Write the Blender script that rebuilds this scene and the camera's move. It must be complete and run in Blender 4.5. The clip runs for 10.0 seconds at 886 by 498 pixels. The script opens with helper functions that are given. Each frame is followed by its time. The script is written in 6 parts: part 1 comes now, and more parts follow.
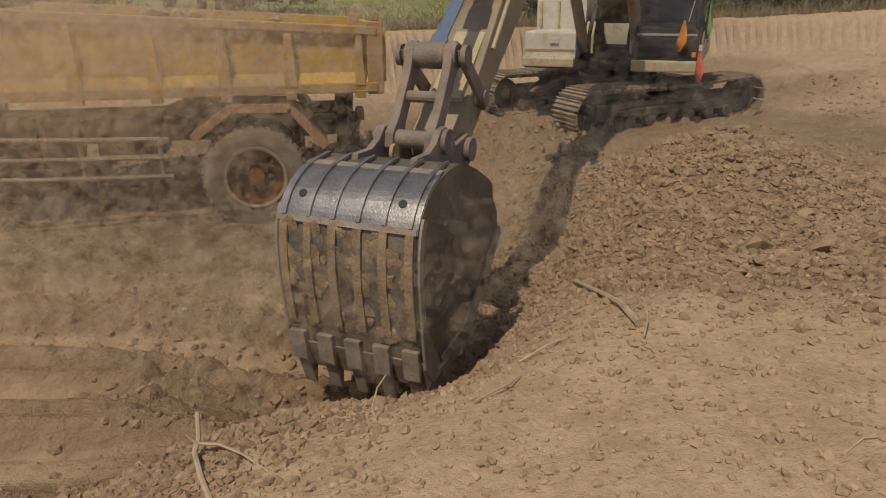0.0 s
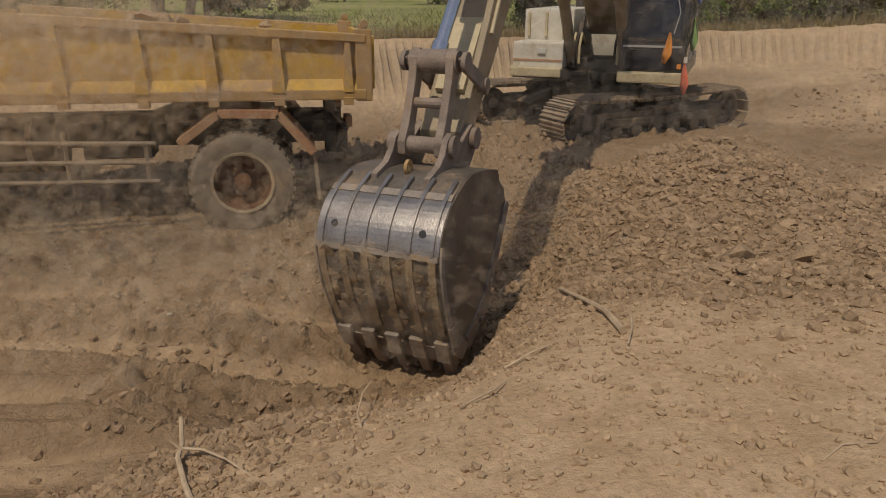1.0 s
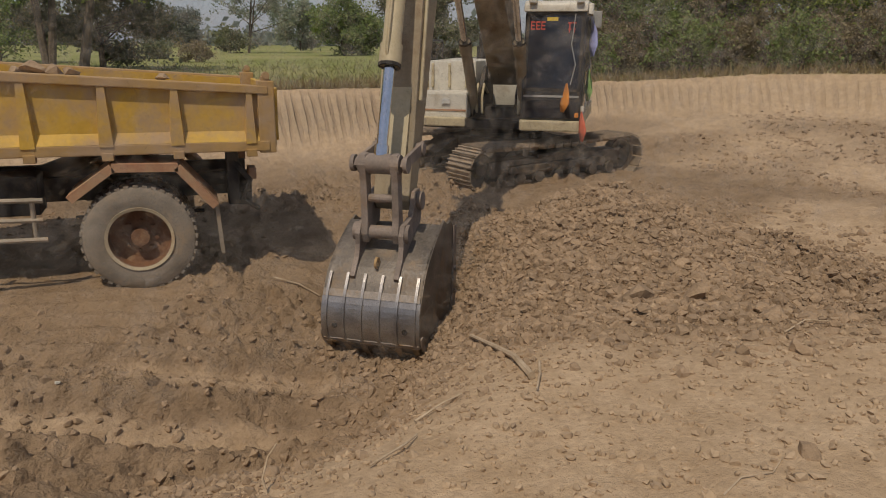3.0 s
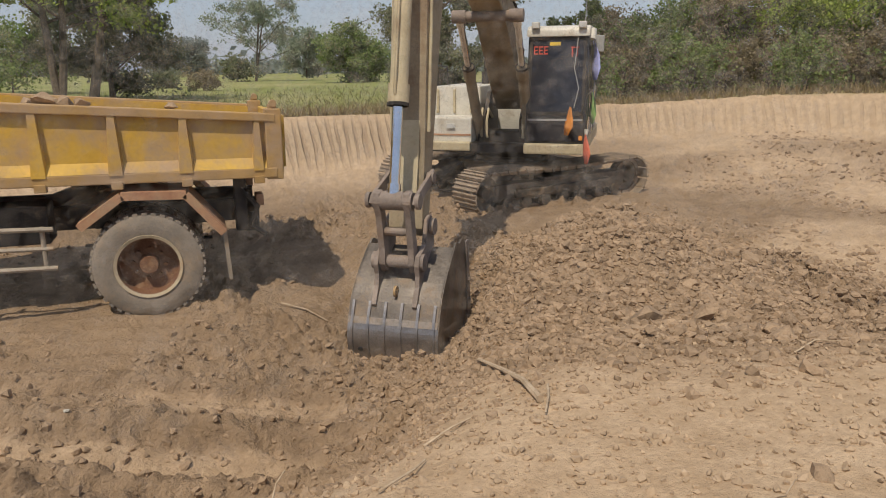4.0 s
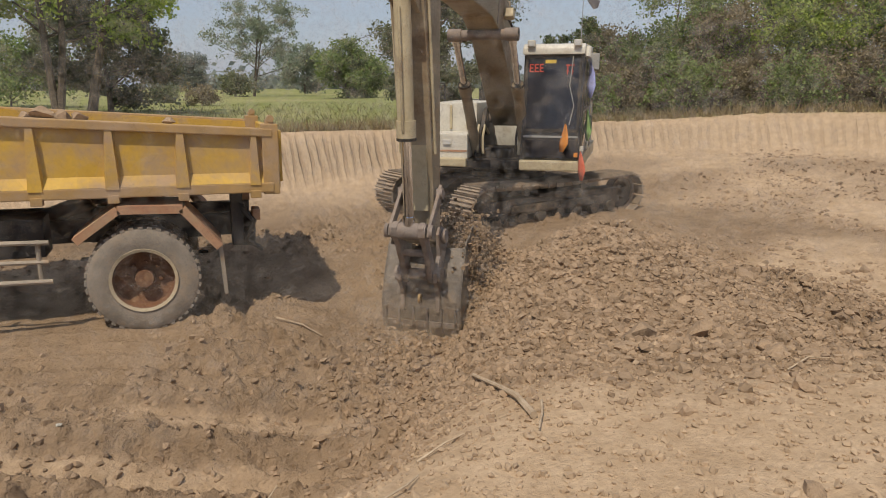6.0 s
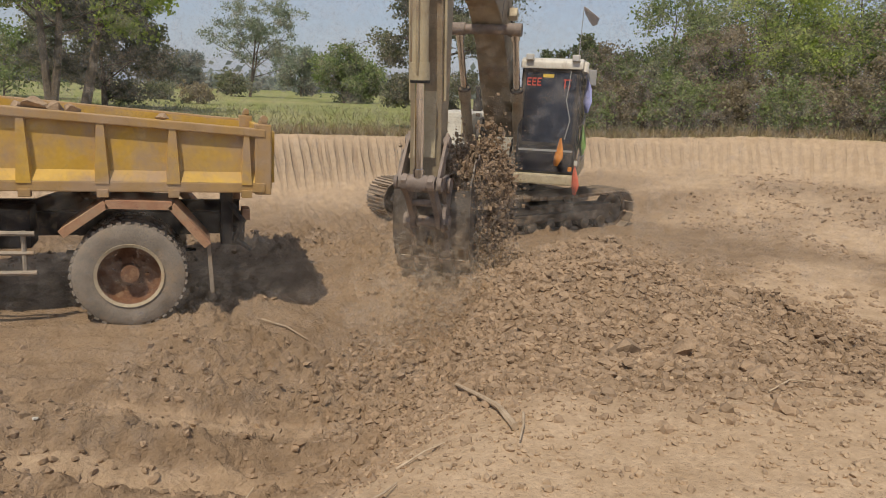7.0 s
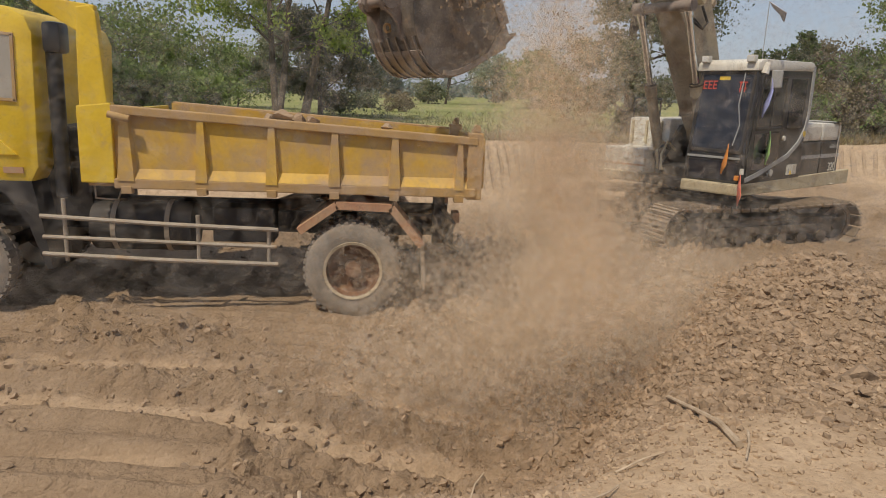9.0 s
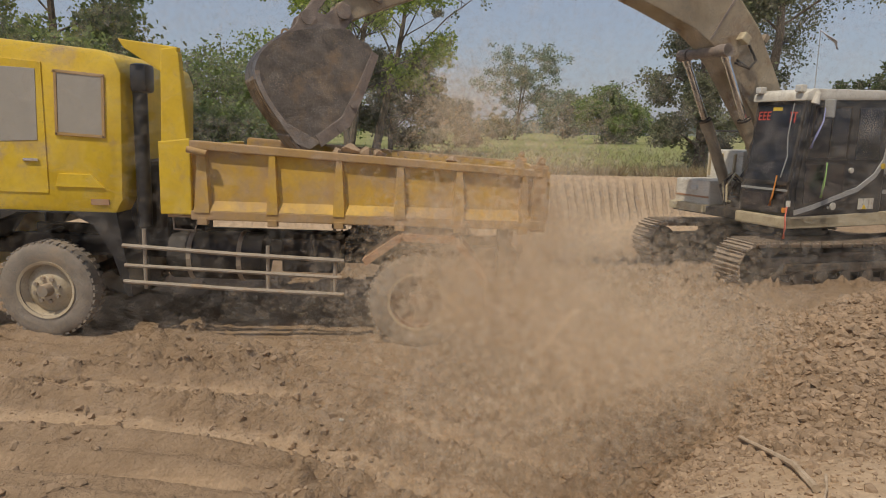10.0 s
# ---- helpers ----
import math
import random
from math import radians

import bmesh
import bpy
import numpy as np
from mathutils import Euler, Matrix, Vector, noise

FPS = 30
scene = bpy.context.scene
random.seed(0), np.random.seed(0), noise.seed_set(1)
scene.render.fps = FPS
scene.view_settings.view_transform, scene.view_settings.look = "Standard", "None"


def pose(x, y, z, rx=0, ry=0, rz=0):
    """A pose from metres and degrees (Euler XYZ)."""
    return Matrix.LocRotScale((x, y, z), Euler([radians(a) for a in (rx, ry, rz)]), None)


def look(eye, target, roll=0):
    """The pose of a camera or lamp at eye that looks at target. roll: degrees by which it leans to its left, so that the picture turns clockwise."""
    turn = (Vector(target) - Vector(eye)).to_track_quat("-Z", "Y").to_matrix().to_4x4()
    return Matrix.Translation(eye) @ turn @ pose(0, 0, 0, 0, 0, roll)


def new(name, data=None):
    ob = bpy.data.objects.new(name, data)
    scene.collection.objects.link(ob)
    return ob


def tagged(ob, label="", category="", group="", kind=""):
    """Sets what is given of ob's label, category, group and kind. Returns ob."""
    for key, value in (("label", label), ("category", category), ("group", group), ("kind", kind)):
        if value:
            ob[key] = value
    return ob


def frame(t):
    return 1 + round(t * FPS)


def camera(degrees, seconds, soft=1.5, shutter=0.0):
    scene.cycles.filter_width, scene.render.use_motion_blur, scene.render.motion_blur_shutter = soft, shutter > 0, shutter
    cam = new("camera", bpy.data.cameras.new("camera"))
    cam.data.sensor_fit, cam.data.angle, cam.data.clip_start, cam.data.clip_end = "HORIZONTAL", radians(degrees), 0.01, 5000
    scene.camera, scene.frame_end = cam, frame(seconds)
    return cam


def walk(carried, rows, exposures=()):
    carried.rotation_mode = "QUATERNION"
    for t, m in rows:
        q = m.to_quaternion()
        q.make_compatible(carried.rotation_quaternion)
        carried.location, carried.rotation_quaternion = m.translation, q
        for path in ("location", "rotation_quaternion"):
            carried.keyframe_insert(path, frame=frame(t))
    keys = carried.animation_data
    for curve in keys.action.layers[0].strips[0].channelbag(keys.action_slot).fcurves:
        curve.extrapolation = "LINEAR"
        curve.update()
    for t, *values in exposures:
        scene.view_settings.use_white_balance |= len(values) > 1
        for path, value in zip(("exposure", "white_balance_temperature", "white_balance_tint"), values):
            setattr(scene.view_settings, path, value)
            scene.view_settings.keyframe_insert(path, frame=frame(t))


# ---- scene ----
cam = camera(65.1, 10.0, soft=1.0)
PATH = [
    (0, (0.853, 0.213, 2.287), (1.225, 2.041, 1.567), -0.9),
    (0.5, (0.839, 0.185, 2.29), (1.226, 2.016, 1.585), -0.5),
    (1, (0.851, 0.196, 2.283), (1.262, 2.025, 1.585), 0.0),
    (1.5, (0.872, 0.196, 2.282), (1.411, 1.992, 1.586), 0.2),
    (2, (0.884, 0.203, 2.285), (1.492, 1.979, 1.595), 0.2),
    (2.5, (0.895, 0.212, 2.284), (1.555, 1.982, 1.625), 0.9),
    (3, (0.896, 0.211, 2.295), (1.556, 2.011, 1.725), 0.3),
    (4.5, (0.893, 0.188, 2.3), (1.537, 2.018, 1.812), -0.7),
    (5, (0.892, 0.181, 2.302), (1.537, 2.017, 1.841), -0.7),
    (5.5, (0.895, 0.181, 2.303), (1.554, 2.011, 1.838), -0.8),
    (7, (0.904, 0.179, 2.298), (1.594, 2.005, 1.863), 2.5),
    (7.5, (0.877, 0.174, 2.309), (1.636, 1.977, 1.893), 2.4),
    (8, (0.777, 0.149, 2.318), (1.376, 2.008, 1.89), 1.6),
    (8.5, (0.711, 0.109, 2.324), (1.096, 2.024, 1.894), 1.1),
    (9, (0.661, 0.072, 2.329), (0.84, 2.015, 1.891), 1.5),
    (9.5, (0.688, 0.077, 2.318), (0.69, 2.04, 1.932), 1.8),
    (10, (0.71, 0.062, 2.295), (0.692, 2.033, 1.953), 0.9),
]
EXPOSURES = [(0, -0.28, 7100, 12), (1.5, -0.38, 7100, 12), (2.6, -0.38, 7000, 12), (3.1, -0.2, 6800, 12), (3.5, 0.2, 6600, 11), (9.0, 0.16, 6600, 11), (9.5, 0.06, 6500, 11), (10, 0.0, 6600, 11)]
walk(cam, [(t, look(eye, target, roll)) for t, eye, target, roll in PATH], EXPOSURES)

# ---------------------------------------------------------------- light
SUN = Vector((-0.37, -0.42, 1.0)).normalized()
world = bpy.data.worlds.new("world")
scene.world = world
world.use_nodes = True
wn = world.node_tree
sky = wn.nodes.new("ShaderNodeTexSky")
sky.sky_type, sky.sun_disc = "NISHITA", False
sky.sun_elevation = math.asin(SUN.z)
sky.sun_rotation = math.atan2(SUN.x, SUN.y)
sky.air_density, sky.dust_density, sky.ozone_density = 1.2, 1.2, 1.5
# dry-season haze evens the sky out
haze = wn.nodes.new("ShaderNodeMix")
haze.data_type = "RGBA"
haze.inputs["Factor"].default_value = 0.72
haze.inputs["B"].default_value = (2.45, 2.85, 3.75, 1)
wn.links.new(sky.outputs[0], haze.inputs["A"])
wn.nodes["Background"].inputs["Strength"].default_value = 0.115
wn.links.new(haze.outputs["Result"], wn.nodes["Background"].inputs["Color"])
sun = new("sun", bpy.data.lights.new("sun", "SUN"))
sun.data.energy, sun.data.angle, sun.data.color = 2.95, radians(0.6), (1.0, 0.90, 0.74)
sun.rotation_euler = SUN.to_track_quat("Z", "Y").to_euler()


# ---------------------------------------------------------------- materials
def material(name, dark, light, scale=6.0, rough=0.85, metal=0.0, bump=0.3, fine=60.0, dirt=None, dirt_amount=0.5, island=0.0, bump_size=0.02, objrand=0.0):
    """Two scales of variation between two colours, optional dirt in patches, fine relief."""
    m = bpy.data.materials.new(name)
    m.use_nodes = True
    nt = m.node_tree
    N, L = nt.nodes, nt.links
    b = N["Principled BSDF"]
    geo = N.new("ShaderNodeTexCoord")
    n1, n2 = N.new("ShaderNodeTexNoise"), N.new("ShaderNodeTexNoise")
    n1.inputs["Scale"].default_value, n1.inputs["Detail"].default_value = scale, 5
    n2.inputs["Scale"].default_value, n2.inputs["Detail"].default_value = fine, 4
    L.new(geo.outputs["Object"], n1.inputs["Vector"])
    L.new(geo.outputs["Object"], n2.inputs["Vector"])
    add = N.new("ShaderNodeMath")
    add.operation = "MULTIPLY_ADD"
    add.inputs[1].default_value, add.inputs[2].default_value = 0.5, 0.0
    L.new(n2.outputs["Fac"], add.inputs[0])
    mix = N.new("ShaderNodeMath")
    mix.operation = "MULTIPLY_ADD"
    mix.inputs[1].default_value = 0.9
    L.new(n1.outputs["Fac"], mix.inputs[0])
    L.new(add.outputs[0], mix.inputs[2])
    ramp = N.new("ShaderNodeMapRange")
    ramp.inputs["From Min"].default_value, ramp.inputs["From Max"].default_value = 0.45, 0.95
    L.new(mix.outputs[0], ramp.inputs["Value"])
    col = N.new("ShaderNodeMix")
    col.data_type = "RGBA"
    col.inputs["A"].default_value, col.inputs["B"].default_value = (*dark, 1), (*light, 1)
    L.new(ramp.outputs[0], col.inputs["Factor"])
    out = col.outputs["Result"]
    if dirt:
        n3 = N.new("ShaderNodeTexNoise")
        n3.inputs["Scale"].default_value, n3.inputs["Detail"].default_value, n3.inputs["Roughness"].default_value = scale * 0.7, 8, 0.7
        L.new(geo.outputs["Object"], n3.inputs["Vector"])
        r3 = N.new("ShaderNodeMapRange")
        r3.inputs["From Min"].default_value, r3.inputs["From Max"].default_value = 0.72 - 0.4 * dirt_amount, 0.92 - 0.4 * dirt_amount
        L.new(n3.outputs["Fac"], r3.inputs["Value"])
        c2 = N.new("ShaderNodeMix")
        c2.data_type = "RGBA"
        c2.inputs["B"].default_value = (*dirt, 1)
        L.new(out, c2.inputs["A"])
        L.new(r3.outputs[0], c2.inputs["Factor"])
        out = c2.outputs["Result"]
        rr = N.new("ShaderNodeMapRange")
        rr.inputs["To Min"].default_value, rr.inputs["To Max"].default_value = rough, 0.95
        L.new(r3.outputs[0], rr.inputs["Value"])
        L.new(rr.outputs[0], b.inputs["Roughness"])
        if metal:
            mm = N.new("ShaderNodeMapRange")
            mm.inputs["To Min"].default_value, mm.inputs["To Max"].default_value = metal, 0.0
            L.new(r3.outputs[0], mm.inputs["Value"])
            L.new(mm.outputs[0], b.inputs["Metallic"])
    else:
        b.inputs["Roughness"].default_value = rough
        b.inputs["Metallic"].default_value = metal
    if island or objrand:
        g = N.new("ShaderNodeNewGeometry") if island else N.new("ShaderNodeObjectInfo")
        hv = N.new("ShaderNodeHueSaturation")
        vr = N.new("ShaderNodeMapRange")
        k = island or objrand
        vr.inputs["To Min"].default_value, vr.inputs["To Max"].default_value = 1 - k, 1 + k
        L.new(g.outputs["Random Per Island" if island else "Random"], vr.inputs["Value"])
        L.new(vr.outputs[0], hv.inputs["Value"])
        L.new(out, hv.inputs["Color"])
        out = hv.outputs["Color"]
    L.new(out, b.inputs["Base Color"])
    if bump:
        bp = N.new("ShaderNodeBump")
        bp.inputs["Strength"].default_value, bp.inputs["Distance"].default_value = bump, bump_size
        L.new(mix.outputs[0], bp.inputs["Height"])
        L.new(bp.outputs[0], b.inputs["Normal"])
    return m


DUST = (0.40, 0.275, 0.165)
M_YELLOW = material("yellow_paint", (0.60, 0.39, 0.02), (0.74, 0.52, 0.04), 3, 0.42, 0, 0.08, 30, DUST, 0.42)
M_YELLOW_BED = material("yellow_bed_paint", (0.49, 0.29, 0.035), (0.62, 0.385, 0.06), 2.5, 0.6, 0, 0.12, 30, DUST, 0.72)
M_YELLOW_RIM = material("worn_bed_edge", (0.33, 0.21, 0.09), (0.47, 0.29, 0.10), 5, 0.8, 0, 0.2, 50, DUST, 0.75)
M_CREAM = material("cream_paint", (0.42, 0.35, 0.22), (0.55, 0.47, 0.31), 3, 0.5, 0, 0.08, 30, (0.30, 0.23, 0.15), 0.5)
M_BOOM = material("dusty_boom_paint", (0.22, 0.175, 0.115), (0.36, 0.29, 0.19), 3, 0.55, 0, 0.1, 40, (0.19, 0.12, 0.07), 0.5)
M_WHITE = material("off_white_paint", (0.52, 0.49, 0.42), (0.66, 0.63, 0.55), 3, 0.45, 0, 0.06, 30, (0.38, 0.30, 0.21), 0.45)
M_BLACK = material("black_paint", (0.018, 0.018, 0.02), (0.04, 0.038, 0.036), 4, 0.35, 0, 0.05, 40, (0.10, 0.08, 0.06), 0.35)
M_GREY = material("grey_paint", (0.28, 0.28, 0.27), (0.4, 0.4, 0.38), 4, 0.5, 0, 0.05, 40, DUST, 0.35)
M_CHASSIS = material("dark_oily_steel", (0.02, 0.018, 0.016), (0.06, 0.05, 0.042), 5, 0.7, 0.2, 0.3, 50, (0.16, 0.115, 0.075), 0.45)
M_TRACK = material("worn_track_steel", (0.05, 0.043, 0.036), (0.15, 0.12, 0.09), 6, 0.6, 0.35, 0.4, 60, (0.30, 0.21, 0.13), 0.5)
M_SHOE = material("muddy_track_shoe", (0.20, 0.155, 0.11), (0.38, 0.30, 0.22), 6, 0.6, 0.2, 0.4, 60, (0.36, 0.26, 0.17), 0.5, objrand=0.18)
M_BUCKET = material("worn_bucket_steel", (0.085, 0.073, 0.062), (0.23, 0.195, 0.16), 4, 0.5, 0.3, 0.35, 40, (0.30, 0.21, 0.13), 0.55)
M_SCOURED = material("scoured_bright_steel", (0.22, 0.205, 0.20), (0.42, 0.40, 0.39), 5, 0.36, 0.85, 0.18, 70, (0.26, 0.19, 0.125), 0.22)
M_MUD = material("caked_mud", (0.22, 0.16, 0.10), (0.36, 0.26, 0.16), 9, 0.97, 0, 0.7, 60, (0.09, 0.075, 0.062), 0.52)
M_STRAP = material("muddy_wear_strap", (0.20, 0.175, 0.155), (0.38, 0.33, 0.285), 7, 0.6, 0.2, 0.4, 40, (0.30, 0.205, 0.115), 0.55)
M_PIN = material("greasy_pin_steel", (0.15, 0.12, 0.10), (0.30, 0.24, 0.20), 6, 0.75, 0.05, 0.3, 60, (0.28, 0.19, 0.12), 0.42)
M_CHROME = material("chrome_rod", (0.55, 0.57, 0.62), (0.75, 0.77, 0.82), 3, 0.12, 1.0, 0.0)
M_RUBBER = material("dusty_tyre_rubber", (0.18, 0.155, 0.125), (0.31, 0.26, 0.205), 5, 0.9, 0, 0.3, 50, (0.33, 0.25, 0.17), 0.55)
M_RIM = material("rusty_wheel_rim", (0.11, 0.045, 0.022), (0.24, 0.12, 0.06), 6, 0.8, 0, 0.3, 50, DUST, 0.4)
M_RIMLIP = material("pale_rim_lip", (0.42, 0.34, 0.22), (0.55, 0.46, 0.32), 6, 0.7, 0, 0.2, 50, DUST, 0.5)
M_REDGUARD = material("faded_red_mudguard", (0.34, 0.16, 0.09), (0.46, 0.27, 0.15), 5, 0.7, 0, 0.1, 40, DUST, 0.6)
M_PIPE = material("dusty_pale_pipe", (0.28, 0.235, 0.18), (0.42, 0.35, 0.27), 6, 0.6, 0.2, 0.1, 40, DUST, 0.5)
M_BARK = material("bark", (0.06, 0.045, 0.032), (0.15, 0.115, 0.085), 8, 0.95, 0, 0.6, 40)
M_STICK = material("dry_root_wood", (0.34, 0.25, 0.16), (0.55, 0.43, 0.30), 12, 0.9, 0, 0.4, 70)
M_RED = material("red_plastic", (0.5, 0.05, 0.03), (0.62, 0.09, 0.05), 8, 0.5, 0, 0.0)
M_ORANGE = material("orange_cloth", (0.62, 0.20, 0.03), (0.75, 0.30, 0.05), 9, 0.9, 0, 0.2)
M_CORAL = material("coral_red_cloth", (0.65, 0.14, 0.08), (0.78, 0.23, 0.15), 9, 0.9, 0, 0.2)
M_GREENCLOTH = material("light_green_cloth", (0.22, 0.42, 0.12), (0.36, 0.55, 0.2), 9, 0.9, 0, 0.2)
M_BLUECLOTH = material("lilac_blue_cloth", (0.22, 0.24, 0.48), (0.36, 0.38, 0.62), 9, 0.9, 0, 0.2)
M_GREYCLOTH = material("faded_grey_cloth", (0.35, 0.34, 0.38), (0.5, 0.49, 0.52), 9, 0.9, 0, 0.2)
M_LAMP = material("lamp_lens", (0.5, 0.5, 0.48), (0.65, 0.65, 0.62), 9, 0.2, 0, 0.0)
M_CLOD = material("earth_clods", (0.235, 0.163, 0.101), (0.385, 0.272, 0.172), 9, 0.98, 0, 0.8, 70, island=0.17)


def glass(name, tint, rough=0.05):
    m = bpy.data.materials.new(name)
    m.use_nodes = True
    b = m.node_tree.nodes["Principled BSDF"]
    b.inputs["Base Color"].default_value = (*tint, 1)
    b.inputs["Roughness"].default_value = rough
    b.inputs["Specular IOR Level"].default_value = 0.6
    return m


M_GLASS = glass("tinted_cab_glass", (0.022, 0.023, 0.030), 0.16)
M_TRUCKGLASS = glass("dusty_truck_glass", (0.36, 0.33, 0.28), 0.35)


def leaf_material(name, dark, light, trans=0.48):
    m = bpy.data.materials.new(name)
    m.use_nodes = True
    N, L = m.node_tree.nodes, m.node_tree.links
    b = N["Principled BSDF"]
    g = N.new("ShaderNodeNewGeometry")
    c = N.new("ShaderNodeMix")
    c.data_type = "RGBA"
    c.inputs["A"].default_value, c.inputs["B"].default_value = (*dark, 1), (*light, 1)
    L.new(g.outputs["Random Per Island"], c.inputs["Factor"])
    L.new(c.outputs["Result"], b.inputs["Base Color"])
    b.inputs["Roughness"].default_value = 0.7
    t = N.new("ShaderNodeBsdfTranslucent")
    L.new(c.outputs["Result"], t.inputs["Color"])
    mx = N.new("ShaderNodeMixShader")
    mx.inputs["Fac"].default_value = trans
    L.new(b.outputs[0], mx.inputs[1])
    L.new(t.outputs[0], mx.inputs[2])
    L.new(mx.outputs[0], N["Material Output"].inputs["Surface"])
    return m


M_LEAF_Y = leaf_material("yellow_green_leaves", (0.23, 0.32, 0.06), (0.44, 0.52, 0.11))
M_LEAF_D = leaf_material("dark_leaves", (0.13, 0.15, 0.08), (0.25, 0.27, 0.14))
M_LEAF_G = leaf_material("green_leaves", (0.125, 0.18, 0.05), (0.28, 0.36, 0.11))
# these two greens are paled and greyed: aerial haze put into the leaf colour
M_LEAF_H = leaf_material("haze_tinted_grey_green_leaves", (0.22, 0.265, 0.18), (0.34, 0.39, 0.28))
M_LEAF_F = leaf_material("far_haze_tinted_leaves", (0.2, 0.23, 0.2), (0.28, 0.31, 0.27))
M_LEAF_B = leaf_material("dry_brown_scrub", (0.21, 0.17, 0.1), (0.37, 0.31, 0.18))
M_GRASS = leaf_material("field_grass", (0.15, 0.155, 0.05), (0.32, 0.29, 0.11))


# ---------------------------------------------------------------- mesh helpers
def part(name, bm, mat, parent=None, label="", smooth=False, at=None):
    """Link a bmesh as one mesh object under a thing or part."""
    me = bpy.data.meshes.new(name)
    bmesh.ops.recalc_face_normals(bm, faces=bm.faces)
    if smooth:
        for f in bm.faces:
            f.smooth = True
    bm.to_mesh(me)
    bm.free()
    me.materials.append(mat)
    ob = new(name, me)
    ob.parent = parent
    if at is not None:
        ob.matrix_basis = at
    if smooth:
        me.set_sharp_from_angle(angle=radians(40))
    return tagged(ob, label)


def shared(name, me, parent, at):
    ob = new(name, me)
    ob.parent = parent
    ob.matrix_basis = at
    return ob


def B():
    return bmesh.new()


def box(bm, x0, x1, y0, y1, z0, z1, bevel=0.0):
    t = bmesh.new()
    bmesh.ops.create_cube(t, size=1, matrix=Matrix.LocRotScale(((x0 + x1) / 2, (y0 + y1) / 2, (z0 + z1) / 2), None, (abs(x1 - x0), abs(y1 - y0), abs(z1 - z0))))
    return merge(bm, t, bevel)


def merge(bm, t, bevel=0.0, m=None):
    if bevel:
        bmesh.ops.bevel(t, geom=t.edges[:], offset=bevel, segments=2, affect="EDGES", profile=0.6)
    if m is not None:
        t.transform(m)
    me = bpy.data.meshes.new("tmp")
    t.to_mesh(me)
    t.free()
    bm.from_mesh(me)
    bpy.data.meshes.remove(me)
    return bm


def prism(bm, pts, y0, y1, bevel=0.0, m=None):
    """Polygon in x, z pushed along y."""
    t = bmesh.new()
    v = [t.verts.new((x, y0, z)) for x, z in pts]
    f = t.faces.new(v)
    r = bmesh.ops.extrude_face_region(t, geom=[f])
    bmesh.ops.translate(t, verts=[g for g in r["geom"] if isinstance(g, bmesh.types.BMVert)], vec=(0, y1 - y0, 0))
    return merge(bm, t, bevel, m)


def cyl(bm, p0, p1, r, seg=20, r2=None, bevel=0.0):
    p0, p1 = Vector(p0), Vector(p1)
    d = p1 - p0
    t = bmesh.new()
    bmesh.ops.create_cone(t, cap_ends=True, segments=seg, radius1=r, radius2=r if r2 is None else r2, depth=d.length)
    m = Matrix.Translation((p0 + p1) / 2) @ d.to_track_quat("Z", "Y").to_matrix().to_4x4()
    return merge(bm, t, bevel, m)


def lathe(bm, prof, axis="y", seg=40, m=None):
    """Profile of (radius, along) turned round the axis."""
    t = bmesh.new()
    rings = []
    for k in range(seg):
        a = 2 * math.pi * k / seg
        rings.append([t.verts.new((r * math.cos(a), h, r * math.sin(a))) for r, h in prof])
    for k in range(seg):
        for i in range(len(prof) - 1):
            q, w = rings[k], rings[(k + 1) % seg]
            t.faces.new((q[i], q[i + 1], w[i + 1], w[i]))
    return merge(bm, t, 0, m)


def tube(bm, pts, r, seg=8, r1=None):
    """A round bar through points, tapering to r1."""
    r1 = r if r1 is None else r1
    pts = [Vector(p) for p in pts]
    rings = []
    for i, p in enumerate(pts):
        d = (pts[min(i + 1, len(pts) - 1)] - pts[max(i - 1, 0)]).normalized()
        a = d.orthogonal().normalized() if i == 0 else (a - d * a.dot(d)).normalized()
        b = d.cross(a)
        rr = r + (r1 - r) * i / max(1, len(pts) - 1)
        rings.append([bm.verts.new(p + rr * (math.cos(2 * math.pi * k / seg) * a + math.sin(2 * math.pi * k / seg) * b)) for k in range(seg)])
    for q, w in zip(rings, rings[1:]):
        for k in range(seg):
            bm.faces.new((q[k], q[(k + 1) % seg], w[(k + 1) % seg], w[k]))
    bm.faces.new(rings[0][::-1])
    bm.faces.new(rings[-1])
    return bm


def empty(name, at, label, category, group="", kind=""):
    ob = new(name)
    ob.matrix_basis = at
    return tagged(ob, label, category, group, kind)


def mesh_from(name, verts, faces, mat, smooth=False):
    me = bpy.data.meshes.new(name)
    me.from_pydata(verts, [], faces)
    me.materials.append(mat)
    if smooth:
        me.shade_smooth()
    return me


# lattice noise on arrays
def _hash(ix, iy, seed):
    h = (ix.astype(np.int64) * 374761393 + iy.astype(np.int64) * 668265263 + seed * 974711) & 0xFFFFFFFF
    h = ((h ^ (h >> 13)) * 1274126177) & 0xFFFFFFFF
    return ((h ^ (h >> 16)) & 0xFFFFFF) / float(0xFFFFFF)


def vnoise(x, y, seed=0):
    ix, iy = np.floor(x), np.floor(y)
    fx, fy = x - ix, y - iy
    fx, fy = fx * fx * (3 - 2 * fx), fy * fy * (3 - 2 * fy)
    a, b = _hash(ix, iy, seed), _hash(ix + 1, iy, seed)
    c, d = _hash(ix, iy + 1, seed), _hash(ix + 1, iy + 1, seed)
    return (a + (b - a) * fx) * (1 - fy) + (c + (d - c) * fx) * fy - 0.5


